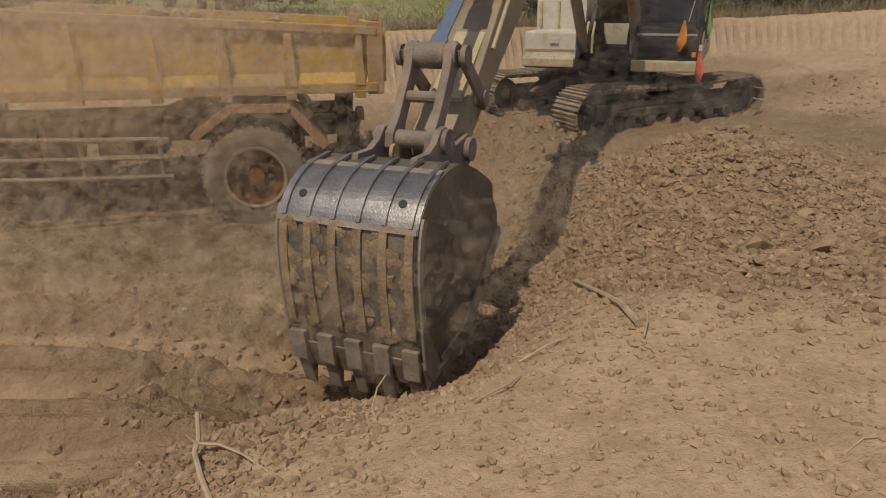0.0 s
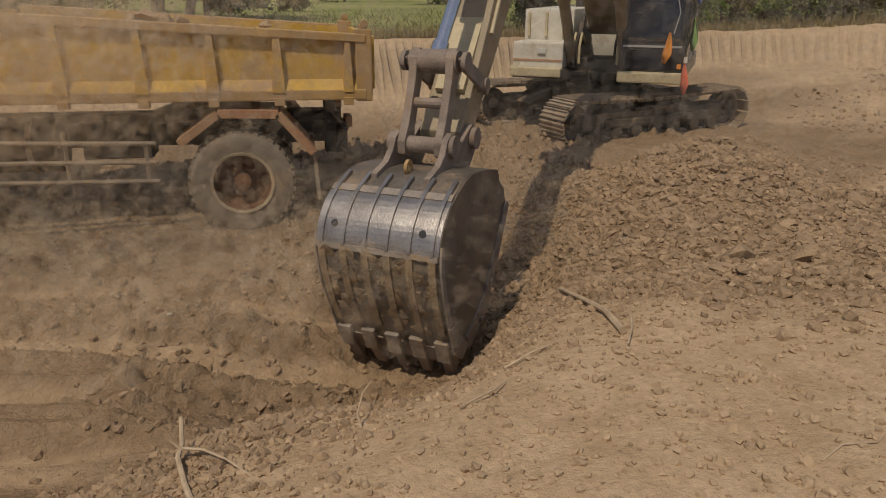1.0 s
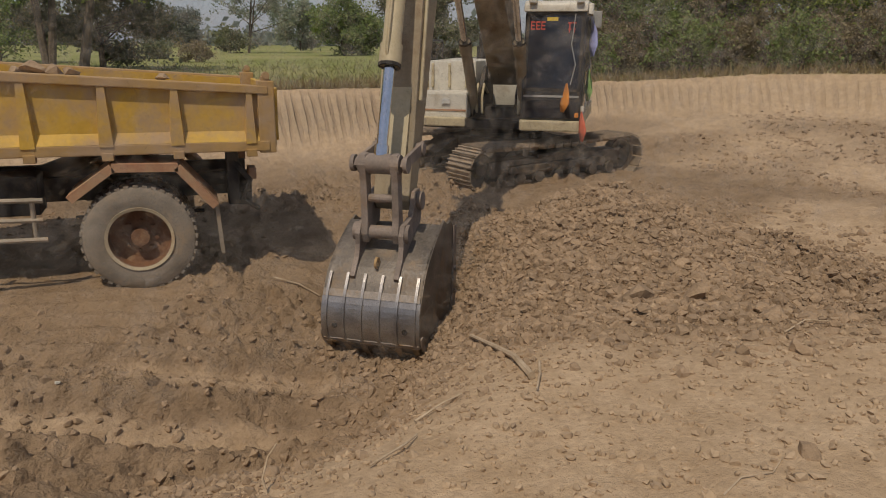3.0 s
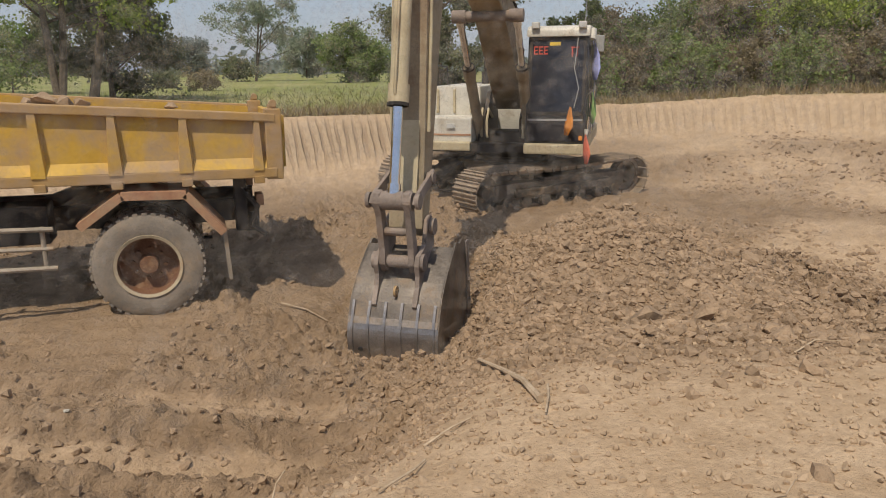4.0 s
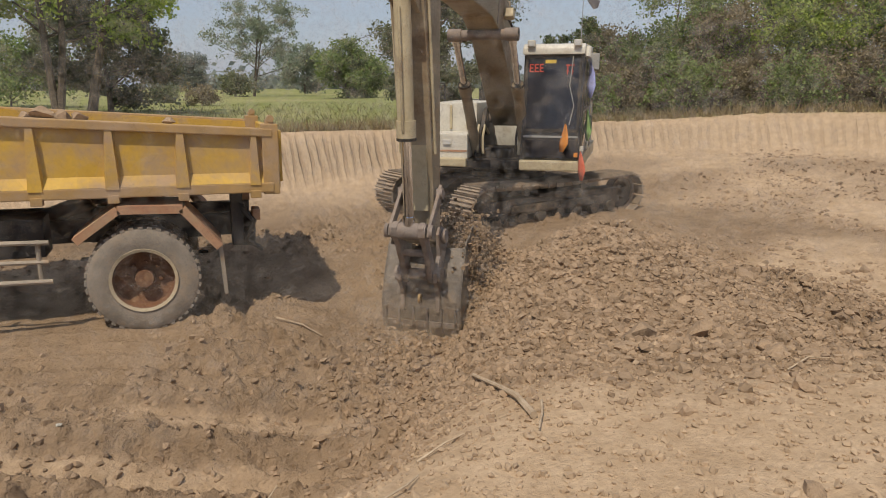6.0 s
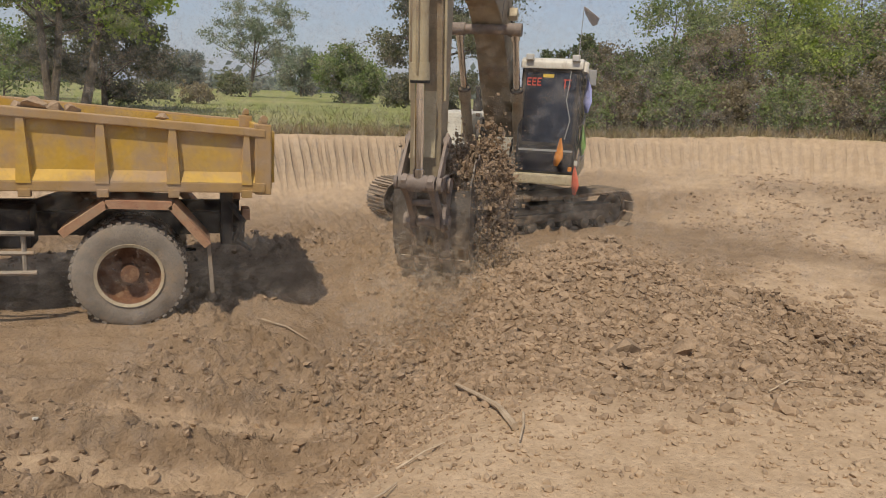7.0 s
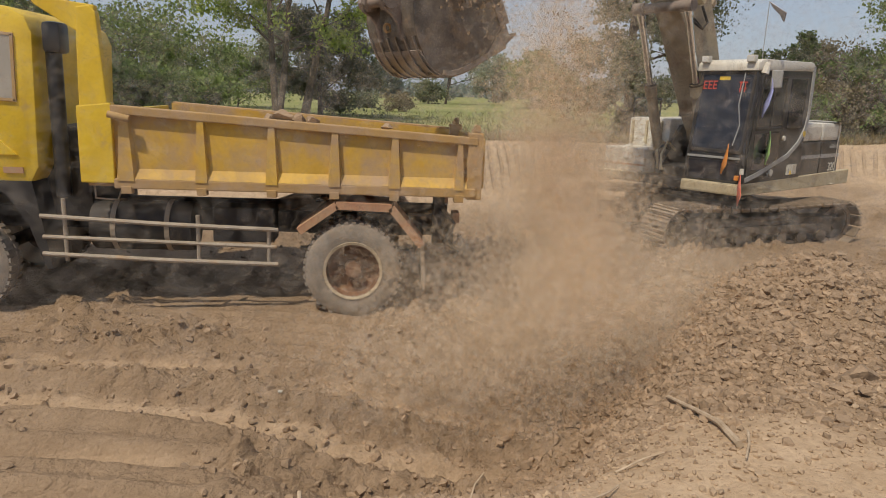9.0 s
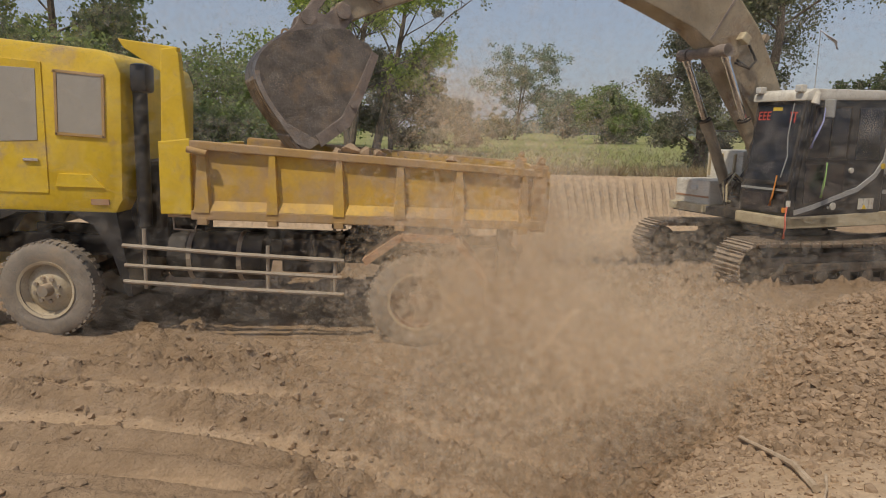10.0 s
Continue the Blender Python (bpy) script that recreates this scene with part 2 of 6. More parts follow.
def fbm(x, y, octaves=4, seed=0):
    s, amp = 0, 1.0
    for k in range(octaves):
        s = s + amp * vnoise(x * 2 ** k + 17.3 * k, y * 2 ** k - 9.1 * k, seed + k)
        amp *= 0.55
    return s


def step(a, b, v):
    q = np.clip((v - a) / (b - a), 0, 1)
    return q * q * (3 - 2 * q)


# ---------------------------------------------------------------- ground
EYE0 = (0.85, 0.15)


def berm_radius(az):
    left = 17.9 / np.maximum(np.cos(np.radians(az)), 0.3)
    right = 18.1 + 4.2 * step(8, 54, az)
    return np.where(az < 8, np.minimum(left, 30), right)


def ground_zones(x, y):
    """Height of the smooth ground, the share of freshly dug soil, and of grass."""
    x, y = np.asarray(x, float), np.asarray(y, float)
    dx, dy = x - EYE0[0], y - EYE0[1]
    r = np.hypot(dx, dy)
    az = np.degrees(np.arctan2(dx, dy))
    # bank on which the camera stands, with a crumbling edge
    s = (x - 0.13) * 0.518 - (y - 2.6) * 0.855 + 0.18 * fbm(x * 0.8, y * 0.8, 2, 3)
    bank = 0.46 * step(-0.85, 0.1, s) + 0.26 * step(0.0, 1.0, s) + 0.12 * step(0.8, 2.4, s)
    bank = bank * (1 - step(4.2, 6.6, r) * (y > -3))
    base = -0.03 + 0.06 * step(2.0, 6.5, x) * step(3.0, 7.0, y) + 0.12 * step(7, 14, x) + 0.45 * step(13.2, 18, r) * step(4, 20, az) * (y > 0)
    # heap of dug soil beside the excavator
    ux, uy = (x - 4.65) * 0.87 - (y - 5.75) * 0.5, (x - 4.65) * 0.5 + (y - 5.75) * 0.87
    d = np.sqrt((ux / np.where(ux > 0, 2.6, 2.1)) ** 2 + (uy / np.where(uy > 0, 2.0, 2.5)) ** 2)
    heap = 0.84 * np.exp(-(np.abs(d) / 0.78) ** 2.1) + 0.10 * fbm(x * 1.1, y * 1.1, 2, 71) * step(1.3, 0.5, d)
    heap = np.maximum(heap, 0)
    z = np.maximum(np.maximum(base, bank), base) + np.maximum(heap - 0.55 * bank, 0)
    # soil pushed up against the near track
    z = z + 0.20 * np.exp(-(((x - 6.3) / 1.9) ** 2 + ((y - 9.2) / 0.7) ** 2)) + 0.28 * np.exp(-(((x - 3.9) / 0.8) ** 2 + ((y - 9.2) / 1.2) ** 2))
    # hollow where the bucket has scraped, and the ramp behind the truck
    ta, tb = (x - 2.35) * 0.574 + (y - 6.0) * 0.819, (x - 2.35) * 0.819 - (y - 6.0) * 0.574
    z = z + 0.10 * step(0.9, 2.6, x) * step(5.2, 7.5, y) * step(4.4, 3.2, x) * step(13, 10, y) * step(0.5, 1.2, np.abs((x - 2.35) * 0.819 - (y - 6.0) * 0.574))
    w = step(2.9, 1.8, np.abs(ta + 0.45)) * np.exp(-(np.abs(tb) / np.where(tb < 0, 1.35, 0.85)) ** np.where(tb < 0, 2.0, 3.5))
    z = z * (1 - w) - 0.50 * w
    fresh = np.clip(step(0.02, 0.12, heap) + 0.85 * step(5.0, 7.0, x) * step(3.2, 5.0, y) * step(-0.45, 0.05, fbm(x * 0.5, y * 0.5, 2, 15)) + step(0.35, -0.35, s) * step(16.0, 12.0, r), 0, 1) * step(21, 16, r)
    # smooth dusty floors of the wheel ruts
    yy = y + 0.10 * x + 0.12 * fbm(x * 0.5, y * 0.3, 2, 41)
    floor = step(-0.5, -1.3, s) * step(3.0, 1.0, x) * step(6.5, 5.6, yy) * step(0.15, 0.75, -np.sin(yy * 2 * np.pi / 0.74))
    fresh = fresh * (1 - 0.65 * floor * step(-0.35, 0.1, fbm(x * 0.6, y * 2, 2, 51)))
    rb = berm_radius(az)
    up = step(rb - 2.6, rb + 0.1, r) * (y > -2)
    grass = step(rb + 0.0, rb + 0.5, r) * (y > -6)
    z = z * (1 - up) + up * (1.18 + 0.35 * step(25, 50, az))
    far = step(12, 30, r) * (y <= -2)
    z = z * (1 - far) + 0.9 * far
    return z, fresh, grass, up, az, r, s


def broken(x, y, size, seed):
    """Angular broken earth: cells of random height and tilt with narrow gaps."""
    px, py = np.asarray(x, float) / size, np.asarray(y, float) / size
    ix, iy = np.floor(px), np.floor(py)
    f1, f2 = np.full(px.shape, 9.0), np.full(px.shape, 9.0)
    h = np.zeros(px.shape)

    def rnd(a, b, k):
        q = np.sin(a * 127.1 + b * 311.7 + (seed + k) * 74.7) * 43758.5453
        return q - np.floor(q)

    for dx in (-1, 0, 1):
        for dy in (-1, 0, 1):
            cx, cy = ix + dx, iy + dy
            ex, ey = px - cx - rnd(cx, cy, 0), py - cy - rnd(cx, cy, 1)
            d = np.hypot(ex, ey)
            hh = rnd(cx, cy, 2) ** 2 + (rnd(cx, cy, 3) - 0.5) * ex * 1.1 + (rnd(cx, cy, 4) - 0.5) * ey * 1.1
            near = d < f1
            f2 = np.where(near, f1, np.minimum(f2, d))
            h = np.where(near, hh, h)
            f1 = np.where(near, d, f1)
    return h * np.clip((f2 - f1) * 3.0, 0, 1)


def ground_height(x, y):
    z, fresh, grass, up, az, r, s = ground_zones(x, y)
    n_big = fbm(x * 0.55, y * 0.55, 3, 5)
    n_mid = fbm(x * 2.3, y * 2.3, 3, 11)
    n_clod = np.abs(fbm(x * 7.0, y * 7.0, 3, 23))
    pit = (1 - grass) * (r < 30)
    left = step(2.2, 0.6, x)
    z = z + pit * (0.10 * (1 - 0.75 * left) * n_big + 0.05 * (1 - 0.4 * left) * n_mid) * (0.35 + 0.65 * fresh)
    lumps = np.clip(0.35 + fbm(x * 0.9, y * 0.9, 2, 31) * 1.6, 0.1, 1.0)
    wx, wy = x + 0.05 * n_mid, y + 0.05 * fbm(x * 3.1, y * 3.1, 2, 57)
    z = z + pit * fresh * lumps * (1 - 0.35 * left) * (0.15 * broken(wx, wy, 0.17, 3) + 0.085 * broken(wx, wy, 0.095, 8) + 0.03 * n_clod)
    # wheel ruts where trucks pass
    rut = step(-0.5, -1.3, s) * step(3.4, 2.0, x) * step(8.2, 6.9, y) * (y < 12)
    yy = y + 0.10 * x + 0.12 * fbm(x * 0.5, y * 0.3, 2, 41)
    z = z + rut * (0.052 * np.sin(yy * 2 * np.pi / 0.74) * step(6.4, 5.4, yy) + 0.030 * np.sin(yy * 2 * np.pi / 0.31 + 2 * n_big))
    # tooth marks down the cut bank
    grooves = up * (1 - up) * 4
    z = z + grooves * (0.14 * n_mid + 0.12 * n_big)
    # tyre and track churn on the far floor of the pit
    z = z + pit * step(9, 12, r) * 0.06 * n_clod * step(0.0, 0.25, n_big + 0.1)
    return z + grass * 0.15 * fbm(x * 0.1, y * 0.1, 2, 61)


def spaced(lo, hi, fine, far, growth=1.12):
    mid = list(np.arange(lo, hi, fine))
    left, right, stp = [], [], fine
    p = lo
    q = mid[-1]
    while p > -far or q < far:
        stp = stp * growth
        if p > -far:
            p -= stp
            left.append(p)
        if q < far:
            q += stp
            right.append(q)
    return np.array(left[::-1] + mid + right)


def build_ground():
    xs, ys = spaced(-5.2, 8.4, 0.030, 600, 1.065), spaced(1.3, 9.2, 0.030, 600, 1.04)
    gx, gy = np.meshgrid(xs, ys)
    z = ground_height(gx, gy)
    _, fresh, grass, up, az, r, s = ground_zones(gx, gy)
    v = np.stack([gx, gy, z], -1).reshape(-1, 3)
    nx, ny = len(xs), len(ys)
    i = np.arange(ny - 1)[:, None] * nx + np.arange(nx - 1)[None, :]
    f = np.stack([i, i + 1, i + 1 + nx, i + nx], -1).reshape(-1, 4)
    me = bpy.data.meshes.new("ground")
    me.from_pydata(v.tolist(), [], f.tolist())
    for name, arr in (("fresh", fresh), ("grass", grass), ("cut", up * (1 - up) * 4 * (1 - 0.6 * step(24, 42, az))), ("along", np.radians(az) * 19 + 0.22 * z)):
        me.attributes.new(name, "FLOAT", "POINT").data.foreach_set("value", arr.reshape(-1).astype(np.float32))
    me.shade_smooth()
    me.materials.append(ground_material())
    return tagged(new("ground", me), "bare tan earth of a dug pit, clods and wheel ruts, grass beyond", "ground", kind="structure")


def ground_material():
    m = bpy.data.materials.new("earth_and_grass")
    m.use_nodes = True
    N, L = m.node_tree.nodes, m.node_tree.links
    b = N["Principled BSDF"]
    b.inputs["Roughness"].default_value = 0.97
    b.inputs["Specular IOR Level"].default_value = 0.15
    tc = N.new("ShaderNodeTexCoord")

    def noise_tex(scale, detail=6, rough=0.6):
        n = N.new("ShaderNodeTexNoise")
        n.inputs["Scale"].default_value, n.inputs["Detail"].default_value, n.inputs["Roughness"].default_value = scale, detail, rough
        L.new(tc.outputs["Object"], n.inputs["Vector"])
        return n.outputs["Fac"]

    def mixed(fac, a, c):
        q = N.new("ShaderNodeMix")
        q.data_type = "RGBA"
        for sock, val in (("A", a), ("B", c)):
            if isinstance(val, tuple):
                q.inputs[sock].default_value = (*val, 1)
            else:
                L.new(val, q.inputs[sock])
        if isinstance(fac, float):
            q.inputs["Factor"].default_value = fac
        else:
            L.new(fac, q.inputs["Factor"])
        return q.outputs["Result"]

    def ranged(v, a, c, lo=0.0, hi=1.0):
        q = N.new("ShaderNodeMapRange")
        q.inputs["From Min"].default_value, q.inputs["From Max"].default_value = a, c
        q.inputs["To Min"].default_value, q.inputs["To Max"].default_value = lo, hi
        L.new(v, q.inputs["Value"])
        return q.outputs[0]

    def attr(name):
        a = N.new("ShaderNodeAttribute")
        a.attribute_name = name
        return a.outputs["Fac"]

    big, mid, fine, grit = noise_tex(0.7), noise_tex(4.5), noise_tex(28), noise_tex(120, 3)
    pale = mixed(ranged(mid, 0.35, 0.7), (0.47, 0.335, 0.208), (0.62, 0.46, 0.305))
    brown = mixed(ranged(mid, 0.3, 0.7), (0.265, 0.183, 0.112), (0.385, 0.272, 0.172))
    brown = mixed(ranged(big, 0.42, 0.62, 0.0, 0.45), brown, (0.45, 0.325, 0.21))
    soil = mixed(attr("fresh"), pale, brown)
    soil = mixed(attr("cut"), soil, (0.42, 0.318, 0.212))
    soil = mixed(ranged(fine, 0.3, 0.7, 0.0, 0.35), soil, (0.20, 0.135, 0.085))
    soil = mixed(ranged(grit, 0.55, 0.75, 0.0, 0.35), soil, (0.52, 0.39, 0.26))
    # streaks that the bucket's teeth left down the cut bank
    sx = N.new("ShaderNodeCombineXYZ")
    sep = N.new("ShaderNodeSeparateXYZ")
    L.new(tc.outputs["Object"], sep.inputs[0])
    L.new(attr("along"), sx.inputs[0])
    zz = N.new("ShaderNodeMath")
    zz.operation = "MULTIPLY"
    zz.inputs[1].default_value = 0.25
    L.new(sep.outputs["Z"], zz.inputs[0])
    L.new(zz.outputs[0], sx.inputs[1])
    stn = N.new("ShaderNodeTexNoise")
    stn.inputs["Scale"].default_value, stn.inputs["Detail"].default_value = 4.2, 3
    L.new(sx.outputs[0], stn.inputs["Vector"])
    comb = N.new("ShaderNodeMath")
    comb.operation = "MULTIPLY_ADD"
    comb.inputs[1].default_value = 27.5
    L.new(attr("along"), comb.inputs[0])
    L.new(ranged(stn.outputs["Fac"], 0.3, 0.7, 0.0, 3.2), comb.inputs[2])
    wave = N.new("ShaderNodeMath")
    wave.operation = "SINE"
    L.new(comb.outputs[0], wave.inputs[0])
    gate = N.new("ShaderNodeMath")
    gate.operation = "MULTIPLY"
    L.new(attr("cut"), gate.inputs[0])
    L.new(ranged(wave.outputs[0], 0.05, 0.85), gate.inputs[1])
    soil = mixed(gate.outputs[0], soil, (0.30, 0.215, 0.14))
    green = mixed(ranged(big, 0.35, 0.65), (0.17, 0.195, 0.06), (0.25, 0.26, 0.09))
    green = mixed(ranged(noise_tex(0.05), 0.45, 0.62), green, (0.30, 0.285, 0.12))
    L.new(mixed(attr("grass"), soil, green), b.inputs["Base Color"])
    add = N.new("ShaderNodeMath")
    add.operation = "MULTIPLY_ADD"
    add.inputs[1].default_value = 0.35
    L.new(grit, add.inputs[0])
    L.new(fine, add.inputs[2])
    deep = N.new("ShaderNodeMath")
    deep.operation = "MULTIPLY_ADD"
    deep.inputs[1].default_value = -2.5
    L.new(gate.outputs[0], deep.inputs[0])
    L.new(add.outputs[0], deep.inputs[2])
    # crumbly relief of broken earth
    lumpy = noise_tex(17, 5, 0.65)
    crack = N.new("ShaderNodeMath")
    crack.operation = "MULTIPLY"
    L.new(ranged(lumpy, 0.36, 0.62), crack.inputs[0])
    L.new(attr("fresh"), crack.inputs[1])
    # flat chips at all angles
    chips = N.new("ShaderNodeTexVoronoi")
    chips.inputs["Scale"].default_value = 21
    L.new(tc.outputs["Object"], chips.inputs["Vector"])
    chip = N.new("ShaderNodeMath")
    chip.operation = "MULTIPLY_ADD"
    sepc = N.new("ShaderNodeSeparateColor")
    L.new(chips.outputs["Color"], sepc.inputs[0])
    L.new(sepc.outputs[0], chip.inputs[0])
    L.new(attr("fresh"), chip.inputs[1])
    L.new(deep.outputs[0], chip.inputs[2])
    rough = N.new("ShaderNodeMath")
    rough.operation = "MULTIPLY_ADD"
    rough.inputs[1].default_value = 0.8
    L.new(crack.outputs[0], rough.inputs[0])
    L.new(chip.outputs[0], rough.inputs[2])
    bp = N.new("ShaderNodeBump")
    bp.inputs["Strength"].default_value, bp.inputs["Distance"].default_value = 0.85, 0.024
    L.new(rough.outputs[0], bp.inputs["Height"])
    L.new(bp.outputs[0], b.inputs["Normal"])
    return m


build_ground()


# ---------------------------------------------------------------- dump truck
NEAR, FAR_SIDE = 7.3, 9.5


def wheel_mesh(hub_out):
    tyre = lathe(B(), [(0.29, -0.12), (0.36, -0.135), (0.46, -0.14), (0.505, -0.12), (0.52, -0.08), (0.52, 0.08), (0.505, 0.12), (0.46, 0.14), (0.36, 0.135), (0.29, 0.12), (0.29, -0.12)], seg=48)
    tread = B()
    for k in range(40):
        for side in (-1, 1):
            a = 2 * math.pi * (k + 0.25 * side) / 40
            t = bmesh.new()
            bmesh.ops.create_cube(t, size=1, matrix=Matrix.Diagonal((0.022, 0.085, 0.045, 1)))
            merge(tread, t, 0, Matrix.Rotation(-a, 4, "Y") @ Matrix.Translation((0.518, side * 0.078, 0)))
    rim = lathe(B(), [(0.30, -0.11), (0.285, -0.10), (0.275, 0.0), (0.20, 0.03), (0.12, 0.02), (0.0, 0.02)] if not hub_out else [(0.30, -0.11), (0.285, -0.09), (0.26, -0.02), (0.20, -0.07), (0.13, -0.10), (0.0, -0.10)], seg=36)
    lip = lathe(B(), [(0.285, -0.13), (0.315, -0.14), (0.315, -0.115), (0.285, -0.10)], seg=40)
    hub = B()
    if hub_out:
        cyl(hub, (0, -0.09, 0), (0, -0.2, 0), 0.075, 16, 0.06)
        for k in range(8):
            a = k * math.pi / 4
            cyl(hub, (0.13 * math.cos(a), -0.09, 0.13 * math.sin(a)), (0.13 * math.cos(a), -0.13, 0.13 * math.sin(a)), 0.024, 6)
    else:
        cyl(hub, (0, 0.03, 0), (0, -0.07, 0), 0.10, 18, 0.085)
        for k in range(8):
            a = k * math.pi / 4
            cyl(hub, (0.15 * math.cos(a), 0.03, 0.15 * math.sin(a)), (0.15 * math.cos(a), -0.01, 0.15 * math.sin(a)), 0.02, 6)
    return tyre, tread, rim, lip, hub


def build_truck():
    truck = empty("dump_truck", pose(-0.061, 0, -0.0435, 0, 0.87, 0), "dusty yellow dump truck standing in the pit, bed part loaded", "truck")

    def wheel(x, y, z, out, flip, hubbed):
        tyre, tread, rim, lip, hub = wheel_mesh(hubbed)
        t = part("wheel", tyre, M_RUBBER, truck, "dust-covered lugged truck tyre", True, pose(x, y, z, 0, 17 * x, 180 if flip else 0))
        tagged(part("tread", tread, M_RUBBER, t), kind="stuff")
        part("rim", rim, M_RIM if not hubbed else M_RIMLIP, t, "", True)
        part("rim_ring", lip, M_RIMLIP, t, "pale dusty rim ring", True)
        part("hub", hub, M_RIM if not hubbed else M_PIPE, t, "", True)

    for x, hub in ((-3.58, True),):
        wheel(x, NEAR + 0.14, 0.50, 0, False, hub)
        wheel(x, FAR_SIDE - 0.14, 0.50, 0, True, hub)
    for y, fl in ((NEAR + 0.14, False), (NEAR + 0.47, False), (FAR_SIDE - 0.14, True), (FAR_SIDE - 0.47, True)):
        wheel(0.42, y, 0.50, 0, fl, False)
    # frame, axles, tank
    bm = B()
    for y in (8.0, 8.8):
        box(bm, -4.5, 1.55, y - 0.05, y + 0.05, 0.78, 1.02, 0.01)
    for x in (-4.2, -2.6, -1.2, 0.2, 1.45):
        box(bm, x - 0.05, x + 0.05, 8.0, 8.8, 0.8, 0.98)
    part("chassis_frame", bm, M_CHASSIS, truck)
    for x in (-3.58, 0.42):
        bm = cyl(B(), (x, 7.5, 0.5), (x, 9.3, 0.5), 0.075, 14)
        if x > 0:
            t = bmesh.new()
            bmesh.ops.create_uvsphere(t, u_segments=16, v_segments=10, radius=0.22, matrix=Matrix.Translation((x, 8.4, 0.5)))
            merge(bm, t)
        part("axle", bm, M_CHASSIS, truck, "", True)
    for y in (7.95, 8.85):
        bm = B()
        for k in range(5):
            box(bm, 0.42 - 0.62 + 0.09 * k, 0.42 + 0.62 - 0.09 * k, y - 0.04, y + 0.04, 0.60 + 0.022 * k, 0.618 + 0.022 * k)
        part("leaf_spring", bm, M_CHASSIS, truck)
    bm = cyl(B(), (-2.35, 7.78, 0.86), (-1.3, 7.78, 0.86), 0.27, 26, bevel=0.03)
    tank = part("fuel_tank", bm, M_CHASSIS, truck, "dusty cylindrical steel fuel tank", True)
    for x in (-2.1, -1.55):
        part("tank_strap", lathe(B(), [(0.275, -0.025), (0.285, -0.025), (0.285, 0.025), (0.275, 0.025)], seg=26, m=pose(x, 7.78, 0.86, 0, 0, 90)), M_PIPE, tank)
    part("battery_box", box(B(), -1.1, -0.45, 7.62, 8.0, 0.72, 1.1, 0.02), M_CHASSIS, truck)
    part("hydraulic_ram", cyl(cyl(B(), (-0.9, 8.4, 0.85), (-0.1, 8.4, 1.15), 0.09, 14), (-0.1, 8.4, 1.15), (0.4, 8.4, 1.3), 0.06, 14), M_CHASSIS, truck, "", True)
    # side guard rails
    guard = part("side_guard", tube(B(), [(-2.72, NEAR + 0.03, 0.80), (-0.38, NEAR + 0.03, 0.74)], 0.022), M_PIPE, truck, "bent dusty pipe side guard", True)
    for z0, z1 in ((1.02, 0.93), (0.63, 0.56)):
        part("rail", tube(B(), [(-2.72, NEAR, z0), (-1.5, NEAR, (z0 + z1) / 2 - 0.012), (-0.36, NEAR, z1)], 0.024), M_PIPE, guard, "", True)
    for x, zt in ((-2.5, 1.2), (-1.18, 1.06), (-0.46, 0.95)):
        part("upright", tube(B(), [(x, NEAR + 0.035, 0.55), (x, NEAR + 0.035, zt)], 0.022), M_PIPE, guard, "", True)
    # dump bed
    bed = part("bed_floor", box(B(), -2.26, 1.72, NEAR + 0.08, FAR_SIDE - 0.08, 1.33, 1.41, 0.01), M_YELLOW_RIM, truck)
    for nm, ya, yb, sg in (("near", NEAR + 0.06, NEAR + 0.11, -1), ("far", FAR_SIDE - 0.11, FAR_SIDE - 0.06, 1)):
        side = part("side_board", prism(B(), [(-1.98, 1.34), (1.60, 1.34), (1.60, 1.93), (-1.98, 2.13)], ya, yb), M_YELLOW_BED, truck, "yellow steel side board with pressed panels")
        yo, yi = (ya - 0.06, ya + 0.02) if sg < 0 else (yb - 0.02, yb + 0.06)
        part("top_rail", prism(B(), [(-1.98, 2.06), (1.70, 1.87), (1.70, 1.95), (-1.98, 2.15)], yo, yi + 0.05, 0.012), M_YELLOW_RIM, side, "worn dusty top rail")
        part("bottom_rail", box(B(), -1.98, 1.70, yo, yi, 1.32, 1.42, 0.012), M_YELLOW_RIM, side, "worn dusty bottom rail")
        # sloping skirt along the panels' foot
        sl = B()
        yb0, yb1 = (ya - 0.058, ya - 0.002) if sg < 0 else (yb + 0.058, yb + 0.002)
        vs = [sl.verts.new(p) for p in ((-1.95, yb0, 1.42), (1.6, yb0, 1.42), (1.6, yb1, 1.52), (-1.95, yb1, 1.52), (-1.95, yb1, 1.42), (1.6, yb1, 1.42))]
        for f in ((0, 1, 2, 3), (0, 3, 4), (1, 5, 2), (0, 4, 5, 1)):
            sl.faces.new([vs[k] for k in f])
        part("panel_skirt", sl, M_YELLOW_BED, side)
        for x, w in ((-1.86, 0.10), (-1.12, 0.075), (-0.42, 0.075), (0.22, 0.075), (0.84, 0.075), (1.52, 0.06)):
            zt = 2.08 - (x + 1.98) * 0.055
            bm = B()
            t = bmesh.new()
            yy0, yy1 = (ya - 0.07, ya + 0.01) if sg < 0 else (yb + 0.07, yb - 0.01)
            lo = [t.verts.new(p) for p in ((x - w, yy1, 1.40), (x - w * 0.8, yy0, 1.40), (x + w * 0.8, yy0, 1.40), (x + w, yy1, 1.40))]
            hi = [t.verts.new(p) for p in ((x - w * 0.55, yy1, zt), (x - w * 0.4, yy0 + 0.02 * (1 if sg < 0 else -1), zt), (x + w * 0.4, yy0 + 0.02 * (1 if sg < 0 else -1), zt), (x + w * 0.55, yy1, zt))]
            for k in range(4):
                t.faces.new((lo[k], lo[(k + 1) % 4], hi[(k + 1) % 4], hi[k]))
            t.faces.new(lo)
            t.faces.new(hi)
            merge(bm, t)
            part("rib", bm, M_YELLOW_BED, side)
